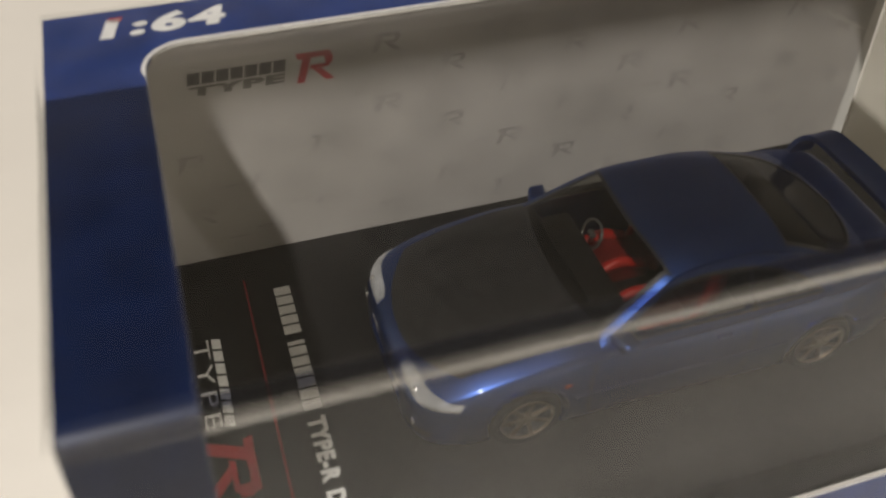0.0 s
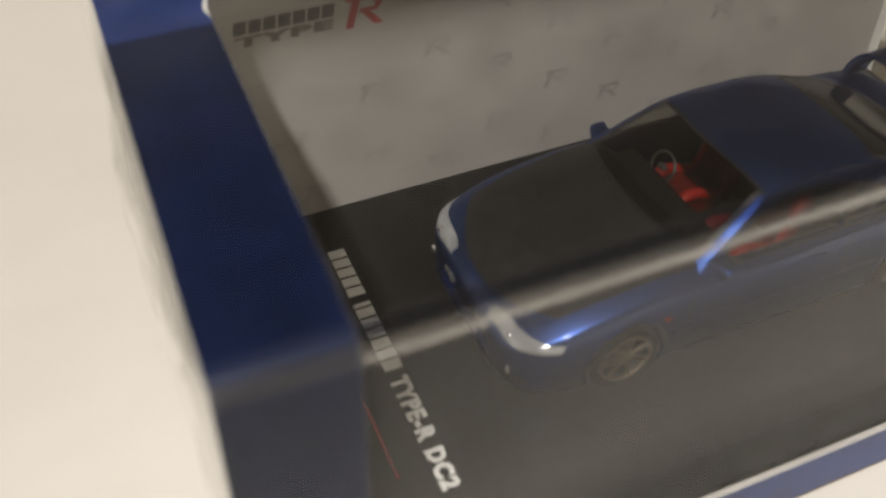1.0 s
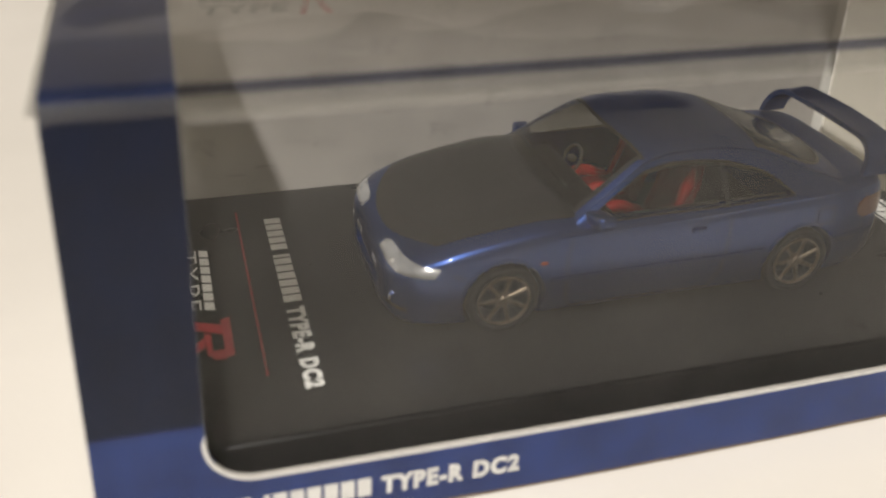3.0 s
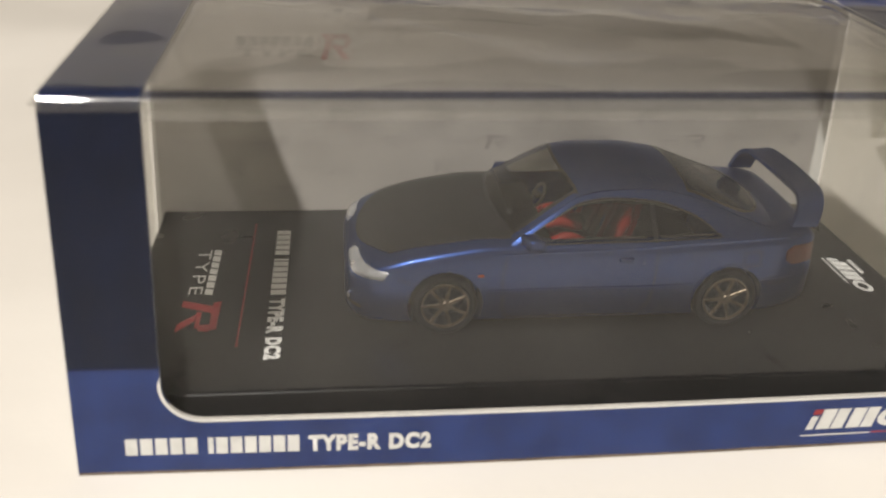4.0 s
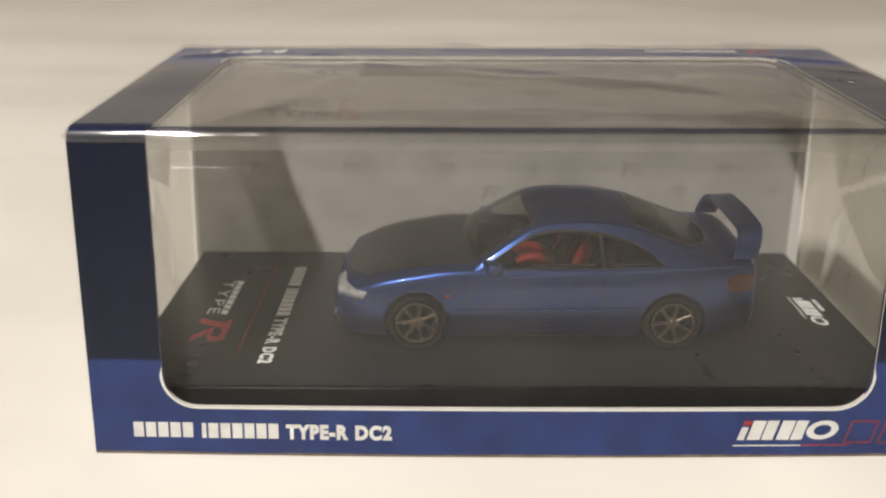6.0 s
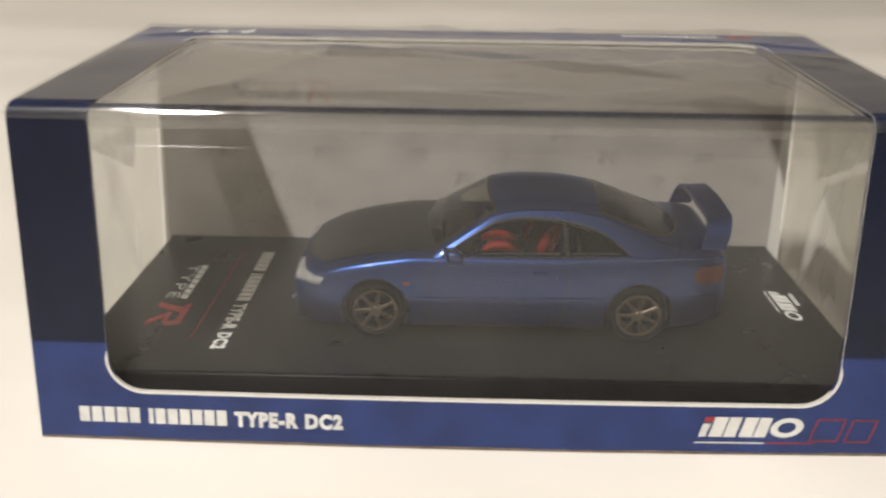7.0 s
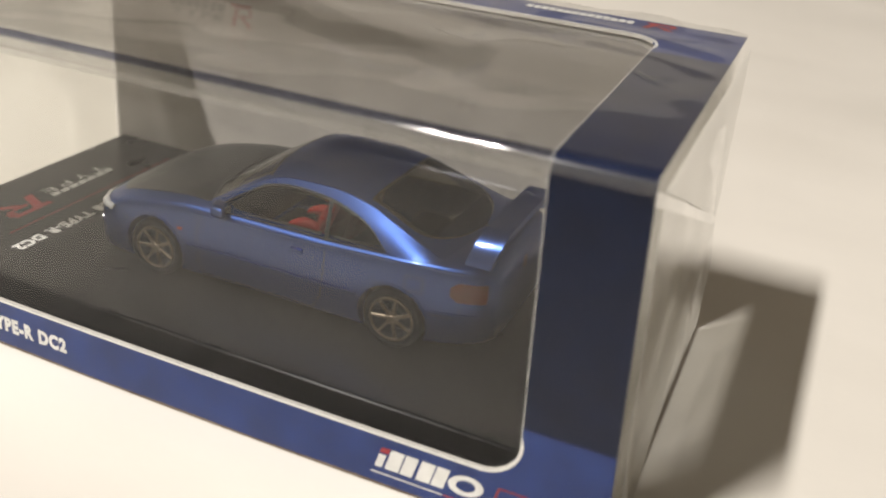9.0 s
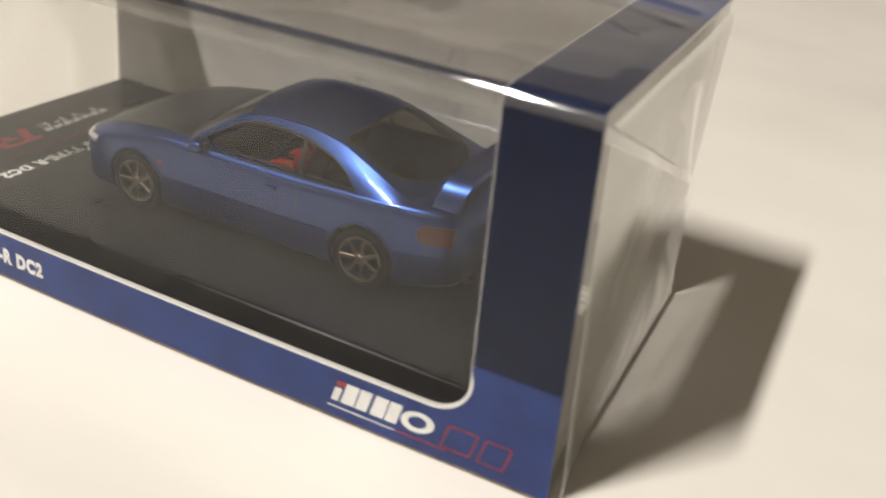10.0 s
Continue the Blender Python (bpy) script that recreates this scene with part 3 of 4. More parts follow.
part("lettering", laid(letters("TYPE", 12.4, 1.4), lambda x, y: on_card(16.3, 37.5)(x + 0.2 * y, y)), INK_MID, box, "grey lettering")
part("back_badge", laid(badge(5.2, 4.4), on_card(30.3, 37.0)), INK_RED, box, "red badge shape")

# ---- the stand ----
TOP = 9.39
stand = thing("display_stand", "glossy black plastic display stand inside the box", "display stand", (0, 0, 0.5))
sb = bmesh.new()
ring = lambda x0, x1, y0, y1, z: [sb.verts.new(p) for p in ((x0, y0, z), (x1, y0, z), (x1, y1, z), (x0, y1, z))]  # noqa: E731
T = TOP - 0.5
loops = [ring(1.9, 121.9, 1.6, 59.95, 0.0), ring(1.9, 121.9, 2.2, 59.95, T - 3.6), ring(2.1, 121.7, 3.1, 59.92, T - 0.25), ring(2.4, 121.4, 3.4, 59.85, T)]
for a, b in zip(loops, loops[1:]):
    for i in range(4):
        sb.faces.new((a[i], a[(i + 1) % 4], b[(i + 1) % 4], b[i]))
sb.faces.new(loops[0][::-1])
sb.faces.new(loops[-1])
bmesh.ops.recalc_face_normals(sb, faces=sb.faces)
bmesh.ops.bevel(sb, geom=[e for e in sb.edges if e.calc_face_angle(0) > 0.3], offset=0.05, segments=2, affect="EDGES", profile=0.5)
part("body", sb, BASE_BLACK, stand, "", 30)


def on_stand(x0, y0):
    """Print that reads from the back to the front of the stand, its upper side to the right."""
    return lambda x, y: (x0 + y, y0 - x, T + 0.03)


part("lettering_bars", laid(bars(5, 9.6, 2.3), on_stand(22.4, 51.1)), INK_WHITE, stand, "white bars of print")
part("lettering_bars", laid(bars(7, 12.3, 2.3, narrow=(0,)), on_stand(22.4, 40.4)), INK_WHITE, stand, "white bars of print")
part("lettering", laid(letters("TYPE-R", 9.9, 2.3), on_stand(22.4, 27.2)), INK_WHITE, stand, "white lettering")
part("lettering", laid(letters("DC2", 5.6, 2.3), on_stand(22.4, 16.2)), INK_WHITE, stand, "white lettering")
part("lettering_bars", laid(bars(7, 15.4, 1.2, 0.18, 0.3), on_stand(12.6, 44.0)), INK_WHITE, stand, "white bars of print")
part("lettering", laid(letters("TYPE", 15.0, 2.0, -0.01), on_stand(10.2, 44.0)), INK_WHITE, stand, "white outlined lettering")
part("badge", laid(badge(9.2, 5.6), on_stand(9.8, 27.2)), INK_RED, stand, "red badge shape")
part("red_line", laid(shapes([[(0, 0), (40, 0), (40, 0.22), (0, 0.22)]]), on_stand(18.5, 54)), INK_RED, stand)
part("maker_mark", laid(maker_mark(12.0, 2.6), lambda x, y: (115.0 + y, 37.0 - x, T + 0.03)), INK_WHITE, stand, "white slanted mark")
part("mark_line", laid(shapes([[(0, 0), (9, 0), (9, 0.25), (0, 0.25)]]), lambda x, y: (114.2 + y, 37.0 - x, T + 0.03)), INK_WHITE, stand)
part("lettering_bars", laid(bars(5, 5.0, 0.7), lambda x, y: (118.2 + y, 36.0 - x, T + 0.03)), INK_WHITE, stand)

# ---- the clear cover over the car, open below, standing on the stand ----
cover = thing("display_cover", "clear acrylic cover over the car on the black stand", "display cover", (0, 0, TOP))
CX0, CX1, CY0, CY1, CZ = 3.2, 120.2, 3.75, 58.6, 33.6
WALLS = {"front_wall": ((CX0, CY0), (CX1, CY0)), "back_wall": ((CX1, CY1), (CX0, CY1)), "side_wall": ((CX1, CY0), (CX1, CY1)), "end_wall": ((CX0, CY1), (CX0, CY0))}
for name, ((x0, y0), (x1, y1)) in WALLS.items():
    sheet = grid(2, 12, lambda a, b: (x0 + (x1 - x0) * b, y0 + (y1 - y0) * b, 0.01 + (CZ - (0.36 if name == "front_wall" else 0.01)) * a))
    part(name, sheet, ACRYLIC_FRONT if name == "front_wall" else ACRYLIC, cover, "clear acrylic wall").visible_shadow = False
lid = grid(4, 12, lambda a, b: (CX0 + (CX1 - CX0) * b, CY0 + 0.36 + (CY1 - CY0 - 0.36) * a, CZ))
part("top_wall", lid, ACRYLIC, cover, "clear acrylic top").visible_shadow = False
rim = grid(8, 40, lambda a, b: (CX0 + (CX1 - CX0) * b, CY0 + 0.36 * (1 - math.cos(a * math.pi / 2)), CZ - 0.36 + 0.36 * math.sin(a * math.pi / 2)))
part("rounded_edge", rim, ACRYLIC_EDGE, cover, "polished rounded acrylic edge", 60).visible_shadow = False

# ---- the model car: x from the nose, y across, z above the stand ----
car = thing("toy_car", "metallic blue model coupe with a black bonnet and rear wing", "toy car", (33.6, 30.4, TOP))
car.scale.y = 1.12  # the model is a little broader than true to scale


def curve(points):
    """A smooth line through (x, value) pairs."""
    xs = np.array([p[0] for p in points], float)
    ys = np.array([p[1] for p in points], float)
    d = np.diff(ys) / np.diff(xs)
    m = np.concatenate([[d[0]], np.where(d[:-1] * d[1:] > 0, 2 * d[:-1] * d[1:] / np.where(d[:-1] + d[1:] == 0, 1, d[:-1] + d[1:]), 0), [d[-1]]])

    def value(x):
        i = int(min(max(np.searchsorted(xs, x) - 1, 0), len(xs) - 2))
        h = xs[i + 1] - xs[i]
        t = min(max((x - xs[i]) / h, 0), 1)
        return float((1 + 2 * t) * (1 - t) ** 2 * ys[i] + t * (1 - t) ** 2 * h * m[i] + t * t * (3 - 2 * t) * ys[i + 1] + t * t * (t - 1) * h * m[i + 1])
    return value


half = curve([(0, 7.6), (0.5, 9.4), (1.5, 10.9), (3.5, 12.2), (7, 12.95), (13, 13.2), (30, 13.1), (45, 13.2), (54, 13.25), (61, 12.8), (65, 12.0), (67.4, 10.9), (68.4, 9.4)])
top_line = curve([(0, 7.6), (0.5, 8.7), (1.5, 9.7), (4, 11.2), (9, 12.9), (15, 14.1), (20, 14.75), (24, 14.9), (56, 14.9), (60, 15.1), (64, 15.2), (66.4, 15.2), (67.4, 14.5), (68.4, 12.6)])
shoulder = curve([(0, 7.3), (0.5, 8.2), (1.5, 8.9), (4, 9.9), (9, 11.5), (15, 12.6), (20, 13.2), (28, 13.25), (42, 13.4), (52, 13.9), (60, 14.3), (64, 14.3), (66.6, 14.0), (67.6, 13.4), (68.4, 12.0)])
belly = curve([(0, 2.4), (2, 1.8), (10, 1.7), (58, 1.9), (64, 2.5), (68.4, 3.4)])
PROFILE = [(0, 0), (0.9, 0), (0.972, 0.05), (0.99, 0.18), (0.998, 0.34), (1.0, 0.47), (0.992, 0.66), (0.975, 0.86), (0.965, 0.94), (0.943, 0.985), (0.92, 1.0)]
CROWN = [(0.84, 0.46), (0.74, 0.7), (0.58, 0.87), (0.36, 0.965), (0.15, 0.995), (0, 1.0)]


def ring_at(u):
    v, b, s, t = half(u), belly(u), shoulder(u), top_line(u)
    right = [(v * a, b + (s - b) * f) for a, f in PROFILE] + [(v * a, s + (t - s) * f) for a, f in CROWN]
    return [(u, -y, z) for y, z in right] + [(u, y, z) for y, z in right[-2:0:-1]]


stations = [0, 0.12, 0.3, 0.5, 0.9, 1.5, 2.2, 3, 4] + [5 + 1.25 * k for k in range(48)] + [64.8, 65.6, 66.2, 66.8, 67.3, 67.8, 68.15, 68.4]
shell = bmesh.new()
rings = [[shell.verts.new(p) for p in ring_at(u)] for u in stations]
n = len(rings[0])
for a, b in zip(rings, rings[1:]):
    for i in range(n):
        shell.faces.new((a[i], a[(i + 1) % n], b[(i + 1) % n], b[i]))
shell.faces.new(rings[0])
shell.faces.new(rings[-1][::-1])
bmesh.ops.recalc_face_normals(shell, faces=shell.faces)


def cut(bm, cutters):
    """The mesh with the cutters taken out of it."""
    def held(b):
        me = bpy.data.meshes.new("scrap")
        b.to_mesh(me)
        b.free()
        return new("scrap", me)
    ob = held(bm)
    tools = [held(c) for c in cutters]
    for tool in tools:
        mod = ob.modifiers.new("cut", "BOOLEAN")
        mod.operation, mod.object, mod.solver = "DIFFERENCE", tool, "EXACT"
    bpy.context.view_layer.update()
    me = bpy.data.meshes.new_from_object(ob.evaluated_get(bpy.context.evaluated_depsgraph_get()))
    out = bmesh.new()
    out.from_mesh(me)
    for o in (ob, *tools):
        old = o.data
        bpy.data.objects.remove(o)
        bpy.data.meshes.remove(old)
    bpy.data.meshes.remove(me)
    return out


AXLES, WHEEL_Z = (13.72, 54.45), 4.62


def well(u, side):
    bm = bmesh.new()
    bmesh.ops.create_cone(bm, cap_ends=True, segments=40, radius1=5.25, radius2=5.25, depth=9,
                          matrix=Matrix.Translation((u, side * 13.0, WHEEL_Z + 0.1)) @ Matrix.Rotation(math.pi / 2, 4, "X"))
    return bm


tub = bmesh.new()
outline_low = [(23.5, 10.2), (28, 11.3), (50, 11.4), (57, 9.8)]
pts = [(u, -v) for u, v in outline_low] + [(u, v) for u, v in reversed(outline_low)]
lo, hi = [tub.verts.new((u, v, 4.2)) for u, v in pts], [tub.verts.new((u, v, 18)) for u, v in pts]
tub.faces.new(lo[::-1])
tub.faces.new(hi)
for i in range(len(pts)):
    tub.faces.new((lo[i], lo[(i + 1) % len(pts)], hi[(i + 1) % len(pts)], hi[i]))
bmesh.ops.recalc_face_normals(tub, faces=tub.faces)
intake = block(-1, 1.2, -6.2, 6.2, 3.2, 5.4, 0.3)
part("body", cut(shell, [well(u, s) for u in AXLES for s in (-1, 1)] + [tub, intake]), PAINT, car, "metallic blue painted body", 32)
part("air_intake", block(0.9, 1.6, -6.0, 6.0, 3.3, 5.3, 0.1), TRIM, car, "black air intake")
part("chassis", block(3, 66, -8.6, 8.6, 1.3, 4.3, 0.5), INSIDE, car, "dark underbody")
part("cabin_lining", grid(10, 8, lambda a, b: (23.6 + 33 * a, (b - 0.5) * 2 * (10.4 if 0.1 < a < 0.85 else 9.2), 4.35)), INSIDE, car)


def on_top_of(u, q, lift):
    """A place on the upper skin: q from -1 to 1 across it, from shoulder to shoulder."""
    v, s, t = half(u), shoulder(u), top_line(u)
    a = abs(q) * 0.92
    f = np.interp(a, [p[0] for p in CROWN[::-1]] + [0.92], [p[1] for p in CROWN[::-1]] + [0.0])
    return (u, v * a * (1 if q > 0 else -1), s + (t - s) * f + lift)


def bonnet(a, b):
    q = (b - 0.5) * 2
    front = 1.7 + 4.3 * abs(q) ** 2.6
    return on_top_of(front + (21.6 + 1.1 * abs(q) ** 2 - front) * a, q * (0.87 + 0.06 * a), 0.1)


part("bonnet", thick(grid(24, 24, bonnet), 0.25), CARBON, car, "satin black carbon bonnet", 40)


def skin_half(u, w):
    """The half width of the shell at a height."""
    v, b, s, t = half(u), belly(u), shoulder(u), top_line(u)
    if w <= s:
        return v * float(np.interp((w - b) / (s - b), [p[1] for p in PROFILE[1:]], [p[0] for p in PROFILE[1:]]))
    return v * float(np.interp((w - s) / (t - s), [0] + [p[1] for p in CROWN], [0.92] + [p[0] for p in CROWN])) if w < t else 0.0


def nose_at(v, w):
    """How far behind the tip of the nose the shell lies, v from the middle at a height."""
    a, b = 0.0, 14.0
    for _ in range(30):
        m = (a + b) / 2
        a, b = (a, m) if skin_half(m, w) >= v else (m, b)
    return b


def headlight(side):
    def place(a, b):
        v = 4.7 + 7.75 * a ** 0.9
        low, high = 8.8 - 0.35 * a, 10.0 - 0.35 * a ** 4 - 0.3 * max(0, 0.12 - a) / 0.12
        w = low + (high - low) * b
        turn = math.radians(15 + 55 * a)
        puff = 0.12 + 0.22 * math.sin(math.pi * b)
        return (nose_at(v, w) - puff * math.cos(turn), side * (v + puff * math.sin(turn)), w + 0.06 * b)
    return thick(grid(18, 6, place), 0.25)


for side in (-1, 1):
    lamp = part("headlight", headlight(side), LAMP_CLEAR, car, "clear slim headlight", 50)
    ball = bmesh.new()
    bmesh.ops.create_uvsphere(ball, u_segments=12, v_segments=8, radius=0.5, matrix=Matrix.Translation((nose_at(8.6, 9.0) + 0.2, side * 8.6, 9.0)))
    part("reflector", ball, SILVER, lamp, "", 60)
    fog = lathe([(0, -0.2), (0.5, -0.2), (0.62, 0.0), (0.5, 0.15), (0, 0.2)], 14)
    fog.transform(Matrix.Translation((nose_at(9.6, 4.9) - 0.05, side * 9.6, 4.9)) @ Matrix.Rotation(math.pi / 2 + side * 0.5, 4, "Z"))
    part("fog_lamp", fog, SILVER, car, "small silver front lamp", 50)
    slot = grid(10, 2, lambda a, b, side=side: (nose_at(8.2 + 3.2 * a, 3.6 + 0.5 * b) - 0.04, side * (8.25 + 3.2 * a), 3.6 + 0.5 * b))
    part("bumper_slot", slot, TRIM, car)
    indicator = grid(6, 2, lambda a, b, side=side: (nose_at(2.8 + 2.4 * a, 6.0 + 0.9 * b) - 0.05, side * (2.8 + 2.4 * a), 6.0 + 0.9 * b))
    part("indicator", thick(indicator, 0.08), LAMP_CLEAR, car, "small clear front indicator")
    part("side_marker", block(18.1, 19.0, side * 13.06 - 0.1, side * 13.06 + 0.1, 9.0, 9.4, 0.08), LAMP_AMBER, car, "amber side marker")


# upper body: the rail runs from the foot of the windscreen over the roof to the rear deck
RAIL = [(22.6, 11.7, 13.35), (25.8, 11.0, 15.3), (29.2, 10.25, 17.5), (32.6, 9.5, 19.3), (37, 9.15, 19.95), (42, 9.1, 20.0), (47.8, 9.3, 19.15), (52, 9.8, 17.7), (56.5, 10.45, 16.0), (60.8, 10.95, 14.5)]
RIDGE = [(20.4, 14.4), (23.9, 16.5), (27.9, 18.8), (31.6, 20.55), (36.5, 21.2), (42, 21.05), (48.2, 20.2), (53, 18.7), (58, 16.6), (62.3, 15.1)]
rail_at = [curve(list(enumerate(p[k] for p in RAIL))) for k in range(3)]
ridge_at = [curve(list(enumerate(p[k] for p in RIDGE))) for k in range(2)]
SCREEN, ROOF, HATCH = (0.0, 3.0), (3.0, 6.0), (6.0, 9.0)


def upper(s, q, lift=0.0):
    u, v, w = (f(s) for f in rail_at)
    uc, wc = (f(s) for f in ridge_at)
    k, c = 1 - q * q, 1 - abs(q) ** 4.2
    return Vector((u + (uc - u) * k, v * q, w + (wc - w) * c + lift))


def skin(name, s0, s1, q0, q1, material, lift, depth, rows=20, cols=20, label="", shape=None):
    def place(a, b):
        s, q = s0 + (s1 - s0) * a, q0 + (q1 - q0) * b
        return upper(*(shape(s, q) if shape else (s, q)), lift)
    sheet = grid(rows, cols, place)
    return part(name, thick(sheet, depth) if depth else sheet, material, car, label, 45)


skin("roof", 2.93, 6.05, -1.0, 1.0, PAINT, 0.12, 0.5, 30, 28, "metallic blue roof")
skin("windscreen", 0.0, 2.95, -0.955, 0.955, GLASS_FRONT, 0.02, 0.0, 22, 22, "clear plastic windscreen")


skin("windscreen_seal", 2.84, 2.95, -0.96, 0.96, TRIM, 0.14, 0.1, 2, 22)
skin("windscreen_seal", 0.0, 0.3, -0.955, 0.955, TRIM, 0.1, 0.1, 3, 22)
for q0, q1 in ((-0.95, -0.875), (0.875, 0.95)):
    skin("windscreen_seal", 0.25, 2.86, q0, q1, TRIM, 0.07, 0.06, 20, 2)
skin("roof_rear_seal", 6.02, 6.12, -0.93, 0.93, TRIM, 0.1, 0.1, 2, 22)


def hatch_edge(a):
    """How far the rear glass reaches to each side, from its top (0) to its foot (1)."""
    return 0.9 * math.sqrt(max(0.0, 1 - max(0.0, (a - 0.38) / 0.58) ** 3.2))


def hatch(q0, q1, lift, rows=30, cols=20):
    """A piece of the tailgate; q0 and q1 give its sides."""
    return grid(rows, cols, lambda a, b: upper(6.0 + 3.0 * a, q0(a) + (q1(a) - q0(a)) * b, lift))


part("rear_window", hatch(lambda a: -hatch_edge(a), hatch_edge, 0.02), GLASS, car, "tinted clear rear window", 45)
for side in (-1, 1):
    skin("windscreen_pillar", 0.0, 3.0, side * 0.93, side * 1.0, PAINT, 0.1, 0.45, 22, 3)
    part("rear_pillar", thick(hatch(lambda a: side * hatch_edge(a), lambda a: side * 1.0, 0.06, 30, 8), 0.4), PAINT, car, "", 45)
    part("rear_window_seal", thick(hatch(lambda a: side * max(0.0, hatch_edge(a) - 0.03), lambda a: side * (hatch_edge(a) + 0.025), 0.1, 30, 1), 0.1), TRIM, car)


def flank(s, r, side, lift=0.0):
    """Between the belt line (r 0) and the rail (r 1) on a side."""
    u, v, w = (f(s) for f in rail_at)
    b0, v0 = min(shoulder(u) - 0.1, w - 0.05), half(u) * 0.925
    bow = 0.22 * math.sin(math.pi * r) * min(1.0, (w - b0) / 4)
    return (u, side * (v0 + (v - v0) * r + bow + lift), b0 + (w - b0) * r)


glass_top = curve([(0.25, 0.05), (0.7, 0.66), (1.5, 0.84), (3, 0.89), (4, 0.88), (5, 0.83), (5.8, 0.72), (6.6, 0.5), (7.15, 0.12)])
for side in (-1, 1):
    part("side_window", grid(40, 8, lambda a, b: flank(0.3 + 6.8 * a, glass_top(0.3 + 6.8 * a) * b, side, -0.05)), GLASS_SIDE, car, "tinted clear side window", 45)
    part("side_pillar", thick(grid(48, 6, lambda a, b: flank(0.05 + 8.9 * a, (glass_top(min(7.15, max(0.25, 0.05 + 8.9 * a))) if 0.25 < 0.05 + 8.9 * a < 7.15 else 0.02) * (1 - b) + 1.0 * b, side, 0.08)), 0.35), PAINT, car, "", 45)
    part("window_seal", thick(grid(40, 1, lambda a, b: flank(0.3 + 6.85 * a, glass_top(0.3 + 6.85 * a) - 0.045 + 0.05 * b, side, 0.1)), 0.1), TRIM, car)
    part("belt_trim", thick(grid(30, 1, lambda a, b: flank(0.4 + 6.75 * a, 0.03 + 0.03 * b, side, 0.06)), 0.06), TRIM, car)
    part("door_pillar", thick(grid(6, 2, lambda a, b: flank(5.16 + 0.11 * b - 0.12 * a, 0.9 * a, side, 0.0)), 0.14), TRIM, car)
    # The highlight on the plastic's lit edge is put into milky strips.
    for r0, r1, s0, s1 in ((0.07, 0.12, 0.8, 5.0), (0.07, 0.12, 5.35, 6.9)):
        part("window_rim", grid(24, 1, lambda a, b: flank(s0 + (s1 - s0) * a, r0 + (r1 - r0) * b, side, -0.45)), PLASTIC_EDGE, car, "moulded edge of the clear window, milky to hold its highlight")
    part("window_rim", grid(30, 1, lambda a, b: flank(2.2 + 3.6 * a, glass_top(2.2 + 3.6 * a) - 0.11 + 0.035 * b, side, -0.4)), PLASTIC_EDGE, car, "moulded edge of the clear window, milky to hold its highlight")
    # mirror
    mirror = block(24.2, 26.6, side * 12.5 - 1.35, side * 12.5 + 1.35, 13.0, 14.7, 0.55, 3)
    for v in mirror.verts:
        v.co.x += 0.35 * (abs(v.co.y) - 12)
    mirror = part("wing_mirror", mirror, PAINT, car, "blue wing mirror", 50)
    part("mirror_foot", block(24.9, 26.2, min(side * 11.0, side * 12.4), max(side * 11.0, side * 12.4), 12.8, 13.6, 0.15), TRIM, mirror)
    part("mirror_glass", block(26.75, 26.95, side * 12.5 - 0.9, side * 12.5 + 0.9, 13.35, 14.35, 0.05), SILVER, mirror)

    def flush(u, z, side=side):
        """A place on the side skin at that height."""
        b, s = belly(u), shoulder(u)
        f = (z - b) / (s - b)
        return side * half(u) * float(np.interp(f, [p[1] for p in PROFILE[1:]], [p[0] for p in PROFILE[1:]]))

    def seam(points, width=0.2, lift=0.015, flush=flush):
        bm = bmesh.new()
        for (u0, z0), (u1, z1) in zip(points, points[1:]):
            k = max(1, int(math.hypot(u1 - u0, z1 - z0) / 0.8))
            nx, nz = -(z1 - z0), u1 - u0
            m = math.hypot(nx, nz)
            nx, nz = nx / m * width / 2, nz / m * width / 2
            vs = []
            for i in range(k + 1):
                u, z = u0 + (u1 - u0) * i / k, z0 + (z1 - z0) * i / k
                vs.append([bm.verts.new((u + e * nx, flush(u, z) + math.copysign(lift, flush(u, z)), z + e * nz)) for e in (-1, 1)])
            for a, b in zip(vs, vs[1:]):
                bm.faces.new((a[0], b[0], b[1], a[1]))
        return bm

    part("door_gap", seam([(22.2, 12.2), (21.6, 9), (21.7, 4), (22.4, 2.6), (41.6, 2.6), (43.0, 5.0), (43.4, 9), (43.5, 13.0)]), GROOVE, car)
    part("fender_gap", seam([(7.2, 8.8), (8.9, 8.2)]), GROOVE, car)
    part("bumper_gap", seam([(59.5, 7.2), (62.0, 7.0), (63.4, 7.3), (64.2, 8.6)]), GROOVE, car)
    part("rub_strip", thick(seam([(19.6, 6.7), (42.0, 6.9), (48.8, 7.1)], 0.7, 0.22), 0.24), PAINT, car, "", 40)
    part("strip_gap", seam([(19.4, 6.25), (42.0, 6.45), (49.0, 6.65)], 0.16, 0.03), GROOVE, car)
    part("bumper_lip", thick(seam([(59.6, 7.5), (63.0, 7.6), (66.6, 7.7)], 0.45, 0.14), 0.16), PAINT, car, "", 40)
    part("waist_line", thick(seam([(20.5, 12.05), (28, 12.25), (42, 12.8), (52, 13.45), (60, 13.8), (65.5, 13.75)], 0.4, 0.1), 0.14), PAINT, car, "", 40)
    handle = block(38.0, 40.0, side * 13.0 - 0.35, side * 13.0 + 0.35, 10.9, 11.5, 0.18)
    part("door_handle", handle, PAINT, car, "blue door handle", 40)

    def tail(a, b, side=side):
        z = 9.7 + 2.8 * b
        u = 62.6 + 1.1 * (2 * b - 1) ** 4 + (4.8 - 1.1 * (2 * b - 1) ** 4) * a
        return (u, side * (skin_half(u, z) + 0.12), z)
    part("tail_light", thick(grid(10, 4, tail), 0.2), LAMP_RED, car, "dark red tail light", 40)

